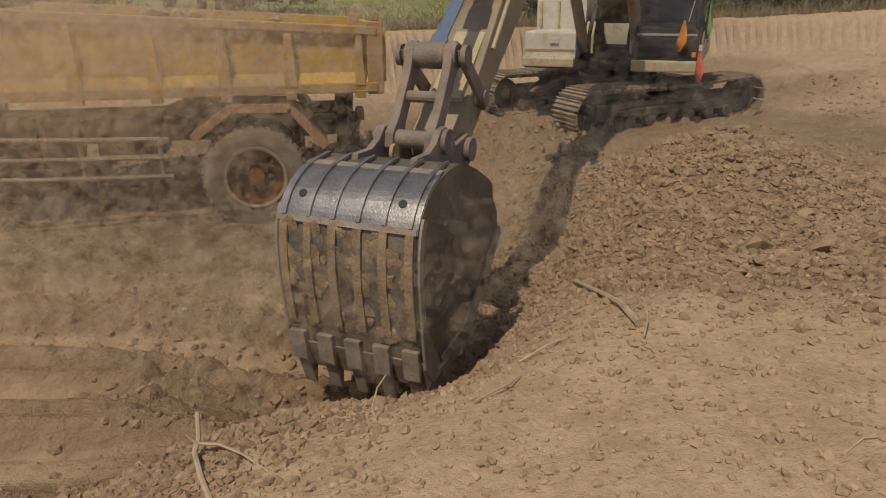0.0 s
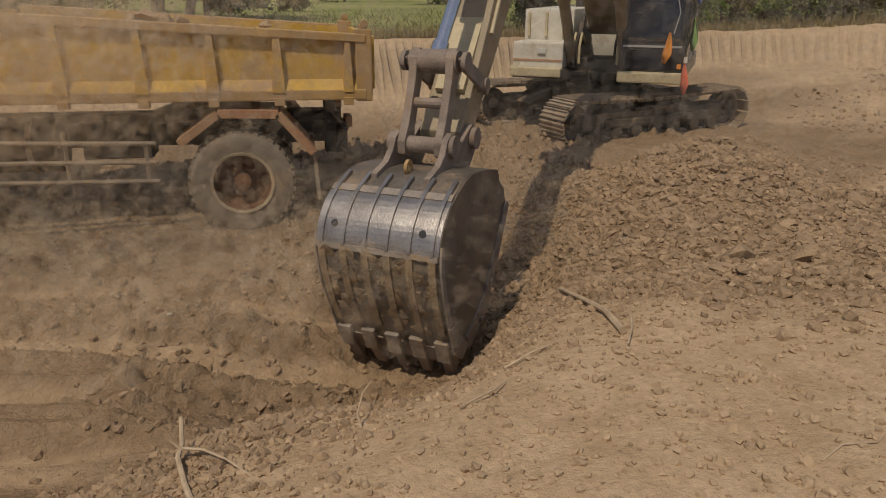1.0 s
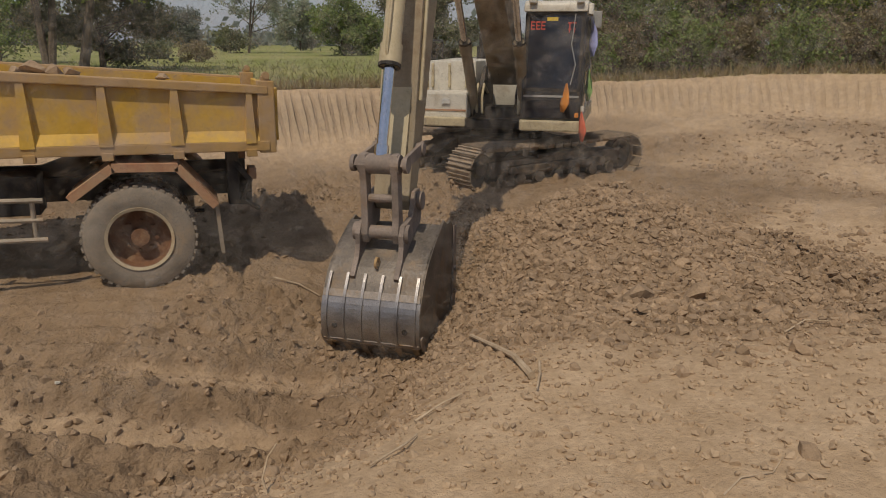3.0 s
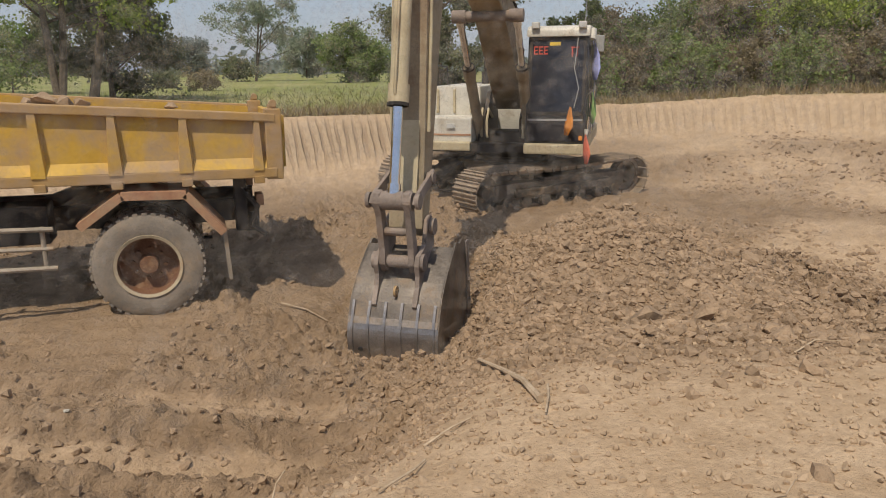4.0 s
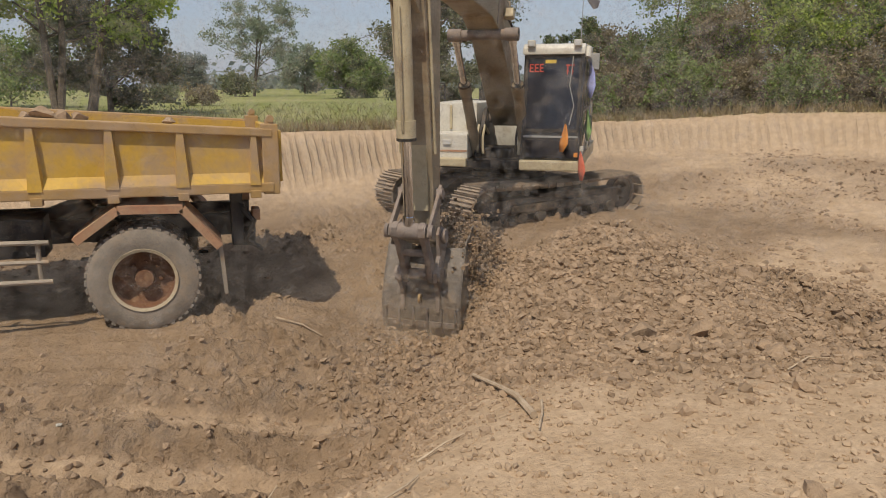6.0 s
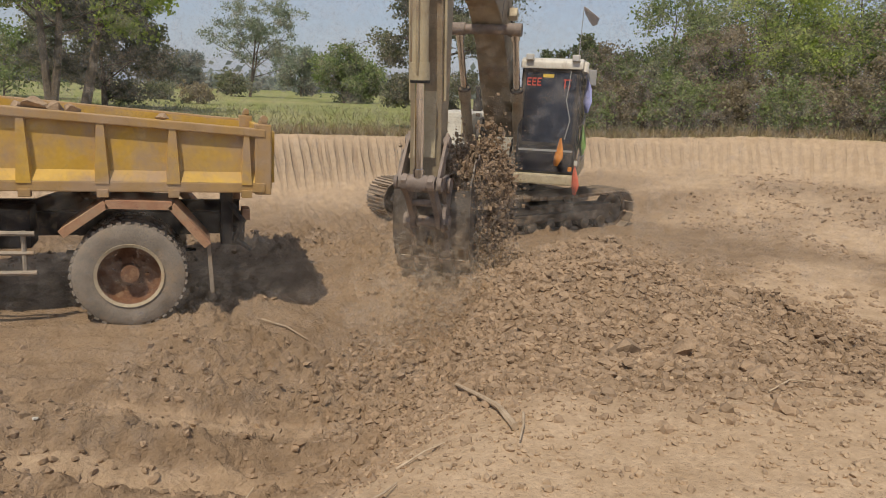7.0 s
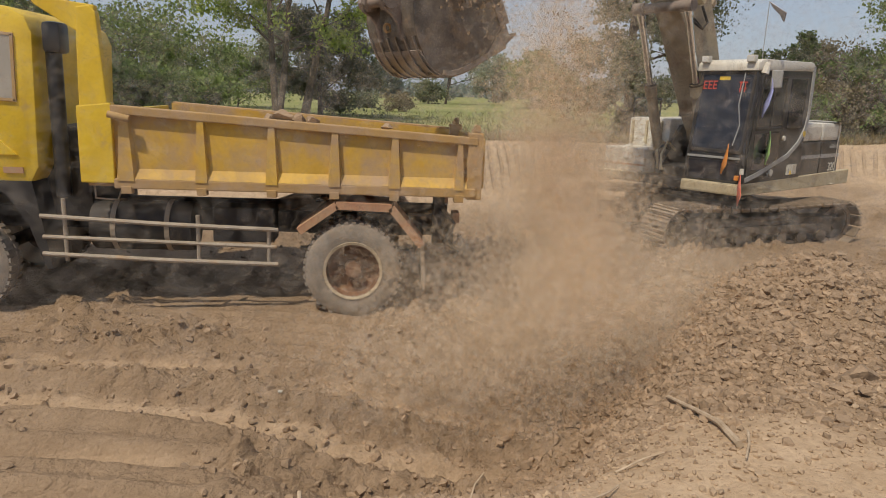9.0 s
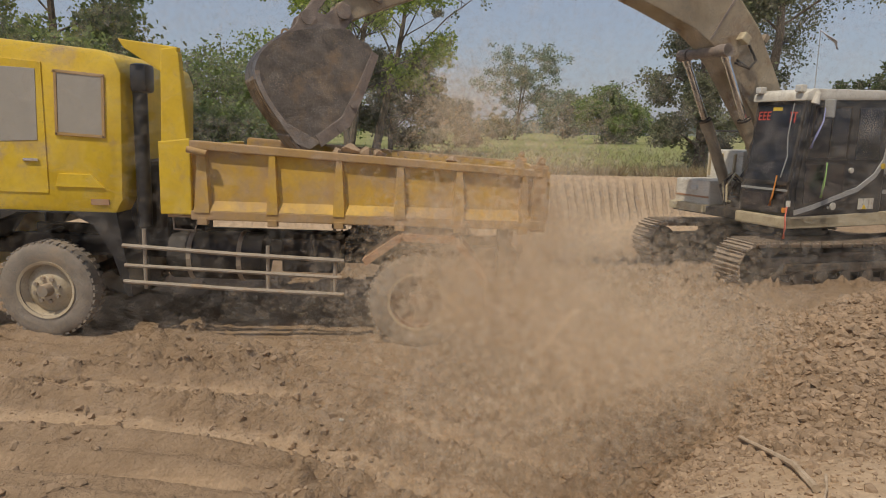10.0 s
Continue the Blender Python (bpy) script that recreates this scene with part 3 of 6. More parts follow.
            part("rail_bracket", box(B(), x - 0.05, x + 0.05, yo - 0.012, yi, 1.27, 1.345, 0.006), M_YELLOW_RIM, side)
    # rear posts and tailgate
    for y in (NEAR + 0.01, FAR_SIDE - 0.13):
        post = part("rear_post", box(B(), 1.60, 1.76, y, y + 0.12, 1.30, 2.0, 0.012), M_YELLOW_RIM, truck)
        part("hinge_lug", cyl(box(B(), 1.64, 1.72, y + 0.02, y + 0.10, 1.99, 2.04), (1.69, y + 0.01, 2.05), (1.69, y + 0.11, 2.05), 0.035, 12), M_YELLOW_RIM, post, "", True)
    gate = part("tailgate", box(B(), 1.72, 1.78, NEAR + 0.14, FAR_SIDE - 0.14, 1.34, 1.93, 0.01), M_YELLOW_BED, truck, "dusty yellow tailgate")
    for y in (7.7, 8.2, 8.7, 9.2):
        part("rib", box(B(), 1.77, 1.83, y - 0.05, y + 0.05, 1.38, 1.92, 0.015), M_YELLOW_BED, gate)
    # headboard with the canopy over the cab
    hb = part("headboard", box(B(), -2.08, -2.02, NEAR + 0.1, FAR_SIDE - 0.1, 1.36, 2.10, 0.01), M_YELLOW, truck, "yellow headboard with a hooked corner post")
    for y0, y1 in ((NEAR + 0.0, NEAR + 0.12),):
        part("front_post", prism(prism(B(), [(-2.30, 1.37), (-1.97, 1.37), (-1.97, 2.17), (-2.30, 2.13)], y0, y1, 0.014), [(-2.27, 2.10), (-2.0, 2.13), (-2.06, 3.02), (-2.12, 3.08), (-2.24, 3.06), (-2.25, 2.86)], y0 + 0.004, y1 - 0.004, 0.014), M_YELLOW, hb, "scratched yellow corner post")
        part("canopy_bracket", prism(B(), [(-2.68, 3.15), (-2.07, 3.08), (-2.09, 2.86), (-2.26, 2.84), (-2.62, 3.06)], y0 + 0.012, y1 - 0.012, 0.01), M_YELLOW, hb)
        part("pivot_pin", cyl(B(), (-1.98, y0 - 0.05, 2.06), (-1.78, y0 - 0.05, 2.02), 0.035, 12), M_YELLOW_RIM, hb, "", True)
    # mudguards
    for y in (NEAR - 0.02, FAR_SIDE - 0.56):
        pts = [(-0.15, 0.93), (0.24, 1.215), (0.82, 1.20), (1.15, 0.80)]
        guard = None
        for (xa, za), (xb, zb) in zip(pts, pts[1:]):
            e = Vector((xb - xa, zb - za)).normalized()
            n = Vector((-e.y, e.x)) * 0.03
            bm = prism(B(), [(xa, za), (xb, zb), (xb + n.x, zb + n.y), (xa + n.x, za + n.y)], y + 0.013, y + 0.58)
            prism(bm, [(xa - n.x * 1.6, za - n.y * 1.6), (xb - n.x * 1.6, zb - n.y * 1.6), (xb + n.x, zb + n.y), (xa + n.x, za + n.y)], y - 0.012, y + 0.012)
            if guard is None:
                guard = part("mudguard", bm, M_REDGUARD, truck, "faded red angled mudguard over the rear wheels")
            else:
                part("guard_panel", bm, M_REDGUARD, guard)
        part("mud_flap", prism(B(), [(1.13, 0.82), (1.17, 0.82), (1.20, 0.30), (1.165, 0.30)], y + 0.03, y + 0.5), M_PIPE, guard, "pale dusty mud flap")
    for y in (NEAR + 0.35, FAR_SIDE - 0.5):
        part("tail_lamp", box(B(), 1.50, 1.58, y, y + 0.2, 0.98, 1.1, 0.01), M_REDGUARD, truck, "dust-covered red tail lamp")
    part("rear_bumper", box(box(B(), 1.38, 1.52, 7.62, 9.18, 0.72, 0.86, 0.015), 1.28, 1.4, 7.55, 7.75, 0.74, 1.3, 0.02), M_CHASSIS, truck)
    # cab
    prof = [(-4.62, 1.34), (-2.80, 1.34), (-2.72, 1.50), (-2.68, 2.80), (-2.74, 2.96), (-2.90, 3.04), (-4.10, 3.14), (-4.35, 3.06), (-4.50, 2.80), (-4.72, 2.15), (-4.76, 1.5)]
    cab = part("cab", prism(B(), prof, NEAR + 0.06, FAR_SIDE - 0.06, 0.05), M_YELLOW, truck, "glossy yellow truck cab", True)
    for y, o in ((NEAR + 0.06, -1), (FAR_SIDE - 0.06, 1)):
        def slab(pts, d0, d1):
            return prism(B(), pts, y + o * d0, y + o * d1, 0.004)
        door = part("door", slab([(-4.45, 1.55), (-3.50, 1.55), (-3.50, 2.90), (-4.30, 2.96), (-4.45, 2.3)], -0.01, 0.012), M_YELLOW, cab)
        part("window", slab([(-4.36, 2.06), (-3.58, 2.10), (-3.56, 2.83), (-4.24, 2.86)], -0.01, 0.018), M_TRUCKGLASS, door, "dusty side window")
        part("door_handle", box(B(), -3.74, -3.58, y + o * 0.012, y + o * 0.035, 1.88, 1.91, 0.006), M_CHROME, door)
        part("rear_side_window", slab([(-3.36, 2.19), (-2.90, 2.17), (-2.88, 2.76), (-3.34, 2.80)], -0.01, 0.012), M_TRUCKGLASS, cab, "dusty rear quarter window")
        for pts in ([(-3.39, 2.16), (-2.87, 2.14), (-2.87, 2.17), (-3.39, 2.19)], [(-3.39, 2.80), (-2.85, 2.76), (-2.85, 2.79), (-3.37, 2.83)], [(-3.39, 2.16), (-3.36, 2.16), (-3.34, 2.82), (-3.37, 2.82)], [(-2.90, 2.14), (-2.87, 2.14), (-2.85, 2.78), (-2.88, 2.78)]):
            part("window_seal", slab(pts, -0.01, 0.02), M_YELLOW_RIM, cab, "dusty worn window seal")
        part("side_step", slab([(-3.42, 1.62), (-2.9, 1.62), (-3.05, 1.76), (-3.38, 1.76)], -0.01, 0.02), M_YELLOW, cab)
        part("sill_lamp", box(B(), -3.05, -2.86, y + o * 0.004, y + o * 0.02, 1.44, 1.50), M_REDGUARD, cab)
        part("wheel_arch", prism(B(), [(-4.25, 1.0), (-4.08, 1.24), (-3.85, 1.34), (-3.3, 1.34), (-3.05, 1.22), (-2.86, 0.9), (-2.72, 0.45), (-2.66, 0.45), (-2.74, 1.0), (-2.80, 1.36), (-4.5, 1.36), (-4.5, 1.0)], y, y + o * -0.5), M_BLACK, cab, "black wheel arch")
    part("windscreen", prism(B(), [(-4.735, 2.16), (-4.52, 2.79), (-4.50, 2.79), (-4.71, 2.15)], NEAR + 0.22, FAR_SIDE - 0.22), M_TRUCKGLASS, cab)
    part("front_bumper", box(B(), -4.85, -4.5, NEAR + 0.05, FAR_SIDE - 0.05, 0.62, 1.3, 0.04), M_YELLOW, truck)
    part("air_intake", box(cyl(B(), (-2.56, NEAR + 0.22, 1.2), (-2.56, NEAR + 0.22, 2.7), 0.075, 16), -2.62, -2.44, NEAR + 0.10, NEAR + 0.34, 2.62, 2.92, 0.05), M_BLACK, truck, "black air intake stack behind the cab", True)
    part("engine_block", box(B(), -2.9, -2.35, 7.7, 9.1, 0.9, 1.9, 0.04), M_CHASSIS, truck)
    part("cable", tube(B(), [(-2.25, NEAR + 0.2, 1.36), (-2.2, NEAR + 0.1, 1.2), (-1.98, NEAR + 0.1, 1.19), (-1.96, NEAR + 0.2, 1.34)], 0.012, 6), M_PIPE, truck, "", True)
    part("spare_hose", tube(B(), [(1.3, 7.6, 1.25), (1.5, 7.5, 1.0), (1.42, 7.55, 0.8), (1.58, 7.6, 0.68)], 0.03, 6), M_CHASSIS, truck, "", True)
    return truck


build_truck()


def build_load():
    """Loose earth that lies in the bed."""
    n, m = 90, 44
    xs, ys = np.linspace(-2.0, 1.70, n), np.linspace(NEAR + 0.115, FAR_SIDE - 0.115, m)
    gx, gy = np.meshgrid(xs, ys)
    cx = np.sin(np.pi * (gy - ys[0]) / (ys[-1] - ys[0]))
    z = 1.52 + 0.10 * cx + 0.18 * cx * np.exp(-((gx + 0.7) / 0.9) ** 2) + 0.16 * np.abs(fbm(gx * 4, gy * 4, 4, 77)) + 0.1 * fbm(gx * 1.2, gy * 1.2, 2, 7)
    z = z * 1.0 - 0.06 * (gx - 0.0)
    v = np.stack([gx, gy, z], -1).reshape(-1, 3)
    i = np.arange(m - 1)[:, None] * n + np.arange(n - 1)[None, :]
    f = np.stack([i, i + 1, i + 1 + n, i + n], -1).reshape(-1, 4)
    tagged(new("soil_load", mesh_from("soil_load", v.tolist(), f.tolist(), M_CLOD)), "loose brown earth heaped in the truck bed", "soil", kind="stuff")
    rng = random.Random(5)
    for k, (x, y, z, r) in enumerate(((-0.35, NEAR + 0.17, 2.04, 0.12), (-0.2, NEAR + 0.2, 2.02, 0.10), (-0.05, NEAR + 0.16, 2.02, 0.08), (0.72, NEAR + 0.16, 1.97, 0.06), (-0.5, NEAR + 0.2, 2.03, 0.07))):
        c = new("soil_lump", clod_mesh(k, r, rng))
        c.location = (x, y, z)
        tagged(c, "lump of earth caught on the bed's top rail", "clod", "lumps on the rail")


def clod_mesh(k, r, rng):
    """Angular broken lump of dry earth."""
    t = bmesh.new()
    for i in range(20):
        d = Vector((rng.gauss(0, 1), rng.gauss(0, 1), rng.gauss(0, 1))).normalized()
        t.verts.new(Vector((d.x * 1.15, d.y, d.z * 0.75)) * r * (0.7 + 0.4 * rng.random()))
    hull = bmesh.ops.convex_hull(t, input=t.verts[:])
    bmesh.ops.delete(t, geom=[v for v in t.verts if not v.link_faces], context="VERTS")
    bmesh.ops.subdivide_edges(t, edges=t.edges[:], cuts=2, use_grid_fill=True)
    for v in t.verts:
        v.co *= 1 + 0.10 * noise.noise(v.co * (2.2 / r) + Vector((k * 3.1, 0, 0)))
    me = bpy.data.meshes.new("clod")
    t.to_mesh(me)
    t.free()
    me.materials.append(M_CLOD)
    return me


build_load()


# ---------------------------------------------------------------- excavator
BASE = (6.38, 11.8, -0.02)
TRACK_HEADING = -165.0
L_BOOM, L_ARM, L_EAR, L_CRANK, L_LINK = 5.68, 2.92, 0.43, 0.54, 0.628
FOOT = Vector((0.2, 1.75))
# seconds, heading of the upper body, reach and height of the bucket hinge, turn of the bucket
JOINTS = [
    (0.0, -124.3, 8.09, 1.18, 18.5), (0.5, -124.4, 8.05, 1.19, 14), (1.0, -124.6, 7.59, 1.22, 1.5), (1.5, -124.5, 7.35, 1.225, -9.7),
    (2.0, -124.3, 7.14, 1.19, -23), (2.5, -124.3, 6.86, 1.04, -28), (3.0, -124.4, 6.56, 0.90, -32.5), (4.5, -125.0, 6.03, 0.76, -47),
    (5.0, -125.2, 5.855, 0.715, -52), (5.5, -125.5, 5.635, 0.66, -59), (6.2, -125.0, 5.38, 0.74, -76), (6.8, -124.3, 5.22, 1.02, -93),
    (7.0, -124.2, 5.23, 1.33, -97), (7.5, -126.4, 5.22, 2.20, -96), (8.0, -129.0, 5.85, 2.80, -105), (8.5, -136.0, 6.55, 3.15, -114),
    (9.0, -146.5, 6.95, 3.72, -94), (9.5, -155.0, 7.42, 3.85, -50), (10.0, -158.3, 7.62, 3.68, -12),
]


def joint_at(t):
    """Smooth passage between the rows of JOINTS."""
    rows = JOINTS
    k = max(0, min(len(rows) - 2, sum(1 for r in rows if r[0] <= t) - 1))
    a, b = rows[k], rows[k + 1]
    p, n = rows[max(k - 1, 0)], rows[min(k + 2, len(rows) - 1)]
    h = b[0] - a[0]
    u = (t - a[0]) / h
    out = []
    for i in range(1, 5):
        ma = (b[i] - p[i]) / max(b[0] - p[0], 1e-6) * h
        mb = (n[i] - a[i]) / max(n[0] - a[0], 1e-6) * h
        out.append((2 * u ** 3 - 3 * u * u + 1) * a[i] + (u ** 3 - 2 * u * u + u) * ma + (3 * u * u - 2 * u ** 3) * b[i] + (u ** 3 - u * u) * mb)
    return out


def turned(v, deg):
    c, s = math.cos(radians(deg)), math.sin(radians(deg))
    return Vector((v[0] * c - v[1] * s, v[0] * s + v[1] * c))


def meet(p, r, q, s, side):
    """Where two circles meet, on the given side of the line from p to q."""
    d = q - p
    L = max(d.length, 1e-4)
    a = (r * r - s * s + L * L) / (2 * L)
    h = math.sqrt(max(r * r - a * a, 0.0))
    return p + d * (a / L) + Vector((-d.y, d.x)) * (side * h / L)


def rig(t):
    """Poses of the moving parts in the plane of the boom: name -> (origin, degrees), and the heading."""
    head, X, Z, turn = joint_at(t)
    hinge = Vector((X, Z))
    d = hinge - FOOT
    L = min(d.length, L_BOOM + L_ARM - 0.01)
    a = math.degrees(math.atan2(d.y, d.x)) + math.degrees(math.acos((L_BOOM ** 2 + L * L - L_ARM ** 2) / (2 * L_BOOM * L)))
    elbow = FOOT + turned((L_BOOM, 0), a)
    e = hinge - elbow
    b = math.degrees(math.atan2(e.y, e.x))
    ear = hinge + turned((L_EAR, 0), turn)
    pivot = elbow + turned((L_ARM - 0.48, 0.02), b)
    crank = meet(pivot, L_CRANK, ear, L_LINK, 1)
    ends = {
        "crank": (pivot, crank), "link": (crank, ear),
        "bucket_cylinder": (elbow + turned((0.35, 0.50), b), crank),
        "arm_cylinder": (FOOT + turned((2.75, 1.28), a), elbow + turned((-0.72, 0.30), b)),
        "boom_cylinder": (Vector((0.78, 1.12)), FOOT + turned((2.45, 0.50), a)),
    }
    out = {"boom": (FOOT, a), "arm": (elbow, b), "bucket": (hinge, turn)}
    for k, (p, q) in ends.items():
        v = q - p
        ang = math.degrees(math.atan2(v.y, v.x))
        out[k] = (p, ang)
        out[k + "_rod"] = (q, ang)
    return head, out


def plane_pose(head, origin, deg, y=0.0):
    """From the boom's plane into the excavator's space."""
    return pose(0, 0, 0, 0, 0, head - TRACK_HEADING) @ pose(origin.x, y, origin.y, 0, -deg, 0)


def build_tracks(exc):
    # one shoe, shared by all
    bm = B()
    box(bm, -0.085, 0.085, -0.30, 0.30, 0.0, 0.022, 0.004)
    for x in (-0.07, 0.0, 0.07):
        box(bm, x - 0.008, x + 0.008, -0.30, 0.30, 0.02, 0.05)
    box(bm, -0.08, 0.08, -0.11, -0.05, -0.07, 0.0)
    box(bm, -0.08, 0.08, 0.05, 0.11, -0.07, 0.0)
    shoe = bpy.data.meshes.new("track_shoe")
    bm.to_mesh(shoe)
    bm.free()
    shoe.materials.append(M_SHOE)
    half, rad, mid = 1.62, 0.335, 0.395
    per = 4 * half + 2 * math.pi * rad
    for y, nm in ((1.19, "left"), (-1.19, "right")):
        tr = part("track", box(box(box(B(), -1.5, 1.5, y - 0.16, y + 0.16, 0.24, 0.52, 0.03), -1.1, 1.1, y - 0.22, y + 0.22, 0.28, 0.42, 0.03), -0.5, 0.5, y - 0.2, y + 0.2, 0.5, 0.57, 0.02), M_TRACK, exc, "dusty crawler track with triple-grouser shoes")
        for x in (-half, half):
            part("sprocket" if x < 0 else "idler", lathe(B(), [(0.0, -0.10), (0.1, -0.12), (0.14, -0.05), (0.22, -0.05), (0.265, -0.08), (0.265, 0.08), (0.22, 0.05), (0.14, 0.05), (0.1, 0.12), (0.0, 0.10)], seg=28, m=pose(x, y, mid)), M_TRACK, tr, "", True)
        for k in range(7):
            part("roller", cyl(cyl(B(), (-1.25 + 0.42 * k, y - 0.2, 0.20), (-1.25 + 0.42 * k, y + 0.2, 0.20), 0.10, 16), (-1.25 + 0.42 * k, y - 0.13, 0.20), (-1.25 + 0.42 * k, y + 0.13, 0.20), 0.12, 16), M_TRACK, tr, "", True)
        for x in (-0.6, 0.7):
            part("top_roller", cyl(B(), (x, y - 0.12, 0.595), (x, y + 0.12, 0.595), 0.06, 14), M_TRACK, tr, "", True)
        n = 46
        for k in range(n):
            s = per * k / n
            if s < 2 * half:
                sag = 0.035 * math.sin(math.pi * s / (2 * half)) ** 2
                p, ang = (half - s, mid + rad - sag), 180
            elif s < 2 * half + math.pi * rad:
                q = (s - 2 * half) / rad
                p, ang = (-half - rad * math.sin(q), mid + rad * math.cos(q)), 180 + math.degrees(q)
            elif s < 4 * half + math.pi * rad:
                p, ang = (-half + (s - 2 * half - math.pi * rad), 0.06), 0
            else:
                q = (s - 4 * half - math.pi * rad) / rad
                p, ang = (half + rad * math.sin(q), mid - rad * math.cos(q)), math.degrees(q)
            m = Matrix.Translation((p[0], y, p[1])) @ Matrix.Rotation(-radians(ang), 4, "Y") @ Matrix.Rotation(math.pi, 4, "X")
            shared("shoe", shoe, tr, m)
    bm = box(B(), -0.75, 0.75, -0.75, 0.75, 0.42, 0.72, 0.05)
    for sx in (-1, 1):
        for sy in (-1, 1):
            prism(bm, [(sx * 0.3, 0.68), (sx * 0.75, 0.66), (sx * 1.2, 0.42), (sx * 0.9, 0.36), (sx * 0.3, 0.44)], sy * 0.5, sy * 1.1)
    part("undercarriage", bm, M_TRACK, exc)
    part("swing_ring", lathe(B(), [(0.0, 0.0), (0.66, 0.0), (0.66, 0.08), (0.6, 0.08), (0.6, 0.22), (0.0, 0.22)], seg=40, m=pose(0, 0, 0.72, 90, 0, 0)), M_CHASSIS, exc, "", True)


def build_upper(exc):
    up = part("upper_body", box(B(), -2.25, 1.25, -1.33, 1.33, 0.95, 1.10, 0.02), M_CHASSIS, exc, "rotating upper body with cab, hood and counterweight")
    # edge skirts of the deck
    part("deck_skirt", prism(B(), [(-2.3, 0.95), (1.48, 0.97), (1.50, 1.14), (-2.3, 1.20)], 1.28, 1.38, 0.015), M_CREAM, up, "cream deck edge")
    part("deck_skirt", prism(B(), [(0.42, 0.97), (1.50, 0.97), (1.50, 1.14), (0.42, 1.14)], 0.42, 1.38, 0.03), M_CREAM, up, "cream deck edge under the cab")
    part("deck_skirt", prism(B(), [(-2.3, 0.95), (1.2, 0.97), (1.2, 1.14), (-2.3, 1.20)], -1.38, -1.28, 0.015), M_CREAM, up, "cream deck edge")
    # counterweight
    bm = B()
    tb = bmesh.new()
    arc = [(-1.75, -1.36)] + [(-1.0 - 1.74 * math.cos(a), 1.36 * math.sin(a) / math.sin(1.15)) for a in np.linspace(-1.15, 1.15, 17)] + [(-1.75, 1.36)]
    vs = [tb.verts.new((x, y, 0.98)) for x, y in arc]
    f = tb.faces.new(vs)
    r = bmesh.ops.extrude_face_region(tb, geom=[f])
    bmesh.ops.translate(tb, verts=[g for g in r["geom"] if isinstance(g, bmesh.types.BMVert)], vec=(0, 0, 1.05))
    merge(bm, tb, 0.04)
    part("counterweight", bm, M_WHITE, up, "off-white rounded counterweight", True)
    # side bodywork behind the cab, dark with grey bands and an off-white hood
    for sg in (1, -1):
        y0, y1 = (0.45, 1.35) if sg > 0 else (-1.35, -0.45)
        body = part("side_body", box(B(), -1.85, -0.42, y0, y1, 1.10, 1.72, 0.03), M_BLACK, up, "black side panels with pale bands")
        for xa, xb in ((-1.85, -1.12), (-1.10, -0.42)):
            part("hood_cover", box(B(), xa, xb, y0, y1, 1.725, 2.02, 0.06), M_WHITE, body, "off-white engine cover")
        ys = y1 - 0.006 if sg > 0 else y0 - 0.006
        part("band", box(B(), -1.84, -0.44, ys, ys + 0.012, 1.44, 1.50), M_GREY, body, "grey band")
        part("band", box(B(), -1.84, -0.44, ys, ys + 0.012, 1.10, 1.16), M_GREY, body, "grey band")
        part("panel_gap", box(B(), -1.13, -1.115, ys, ys + 0.014, 1.16, 1.72), M_CHASSIS, body)
        part("lettering_bars", box(box(B(), -1.78, -1.45, ys, ys + 0.014, 1.60, 1.64), -1.78, -1.5, ys, ys + 0.013, 1.655, 1.665), M_GREY, body)
        if sg > 0:
            cu = bpy.data.curves.new("model_number", "FONT")
            cu.body, cu.size, cu.extrude, cu.align_x = "320", 0.20, 0.004, "CENTER"
            num = new("model_number", cu)
            cu.materials.append(M_WHITE)
            num.parent, num.matrix_basis = body, pose(-1.60, y1 + 0.008, 1.21, 90, 0, 180)
    part("centre_hood", box(B(), -1.85, -0.35, -0.45, 0.45, 1.10, 1.86, 0.05), M_WHITE, up, "off-white centre hood", True)
    part("muffler", cyl(cyl(B(), (-1.2, -0.75, 2.0), (-1.2, -0.75, 2.25), 0.09, 16), (-1.2, -0.75, 2.25), (-1.15, -0.75, 2.5), 0.04, 12), M_CHASSIS, up, "", True)
    # tank and toolbox beside the boom, away from the cab
    tank = part("fuel_tank", box(B(), -0.35, 0.55, -1.34, -0.48, 1.10, 2.02, 0.05), M_WHITE, up, "off-white fuel tank", True)
    part("tool_box", box(B(), 0.55, 1.20, -1.34, -0.50, 1.10, 1.52, 0.03), M_WHITE, up, "off-white tool box with a brown stripe")
    part("stripe", box(B(), 1.195, 1.21, -1.33, -0.51, 1.22, 1.25), M_REDGUARD, tank)
    part("step_plate", box(B(), 1.0, 1.32, -1.36, -0.5, 0.98, 1.12, 0.02), M_CREAM, tank)
    part("lamp", box(B(), 1.20, 1.23, -0.92, -0.78, 1.34, 1.42, 0.006), M_LAMP, tank)
    for y in (-1.25, -0.95, -0.65):
        part("tank_rib", prism(B(), [(0.54, 1.55), (0.60, 1.58), (0.58, 1.95), (0.54, 1.98)], y - 0.02, y + 0.02), M_CREAM, tank)
    rail = part("hand_rail", tube(B(), [(0.5, -1.3, 2.0), (0.5, -1.3, 2.35), (-0.3, -1.3, 2.35), (-0.3, -1.3, 2.0)], 0.018), M_BLACK, up, "", True)
    # boom foot brackets and hoses
    for y in (-0.36, 0.36):
        part("boom_bracket", prism(B(), [(-0.3, 1.08), (1.0, 1.08), (0.95, 1.25), (0.42, 1.92), (0.05, 1.95), (-0.3, 1.5)], y - 0.035, y + 0.035, 0.01), M_CHASSIS, up, "dark boom foot bracket")
    rng = random.Random(3)
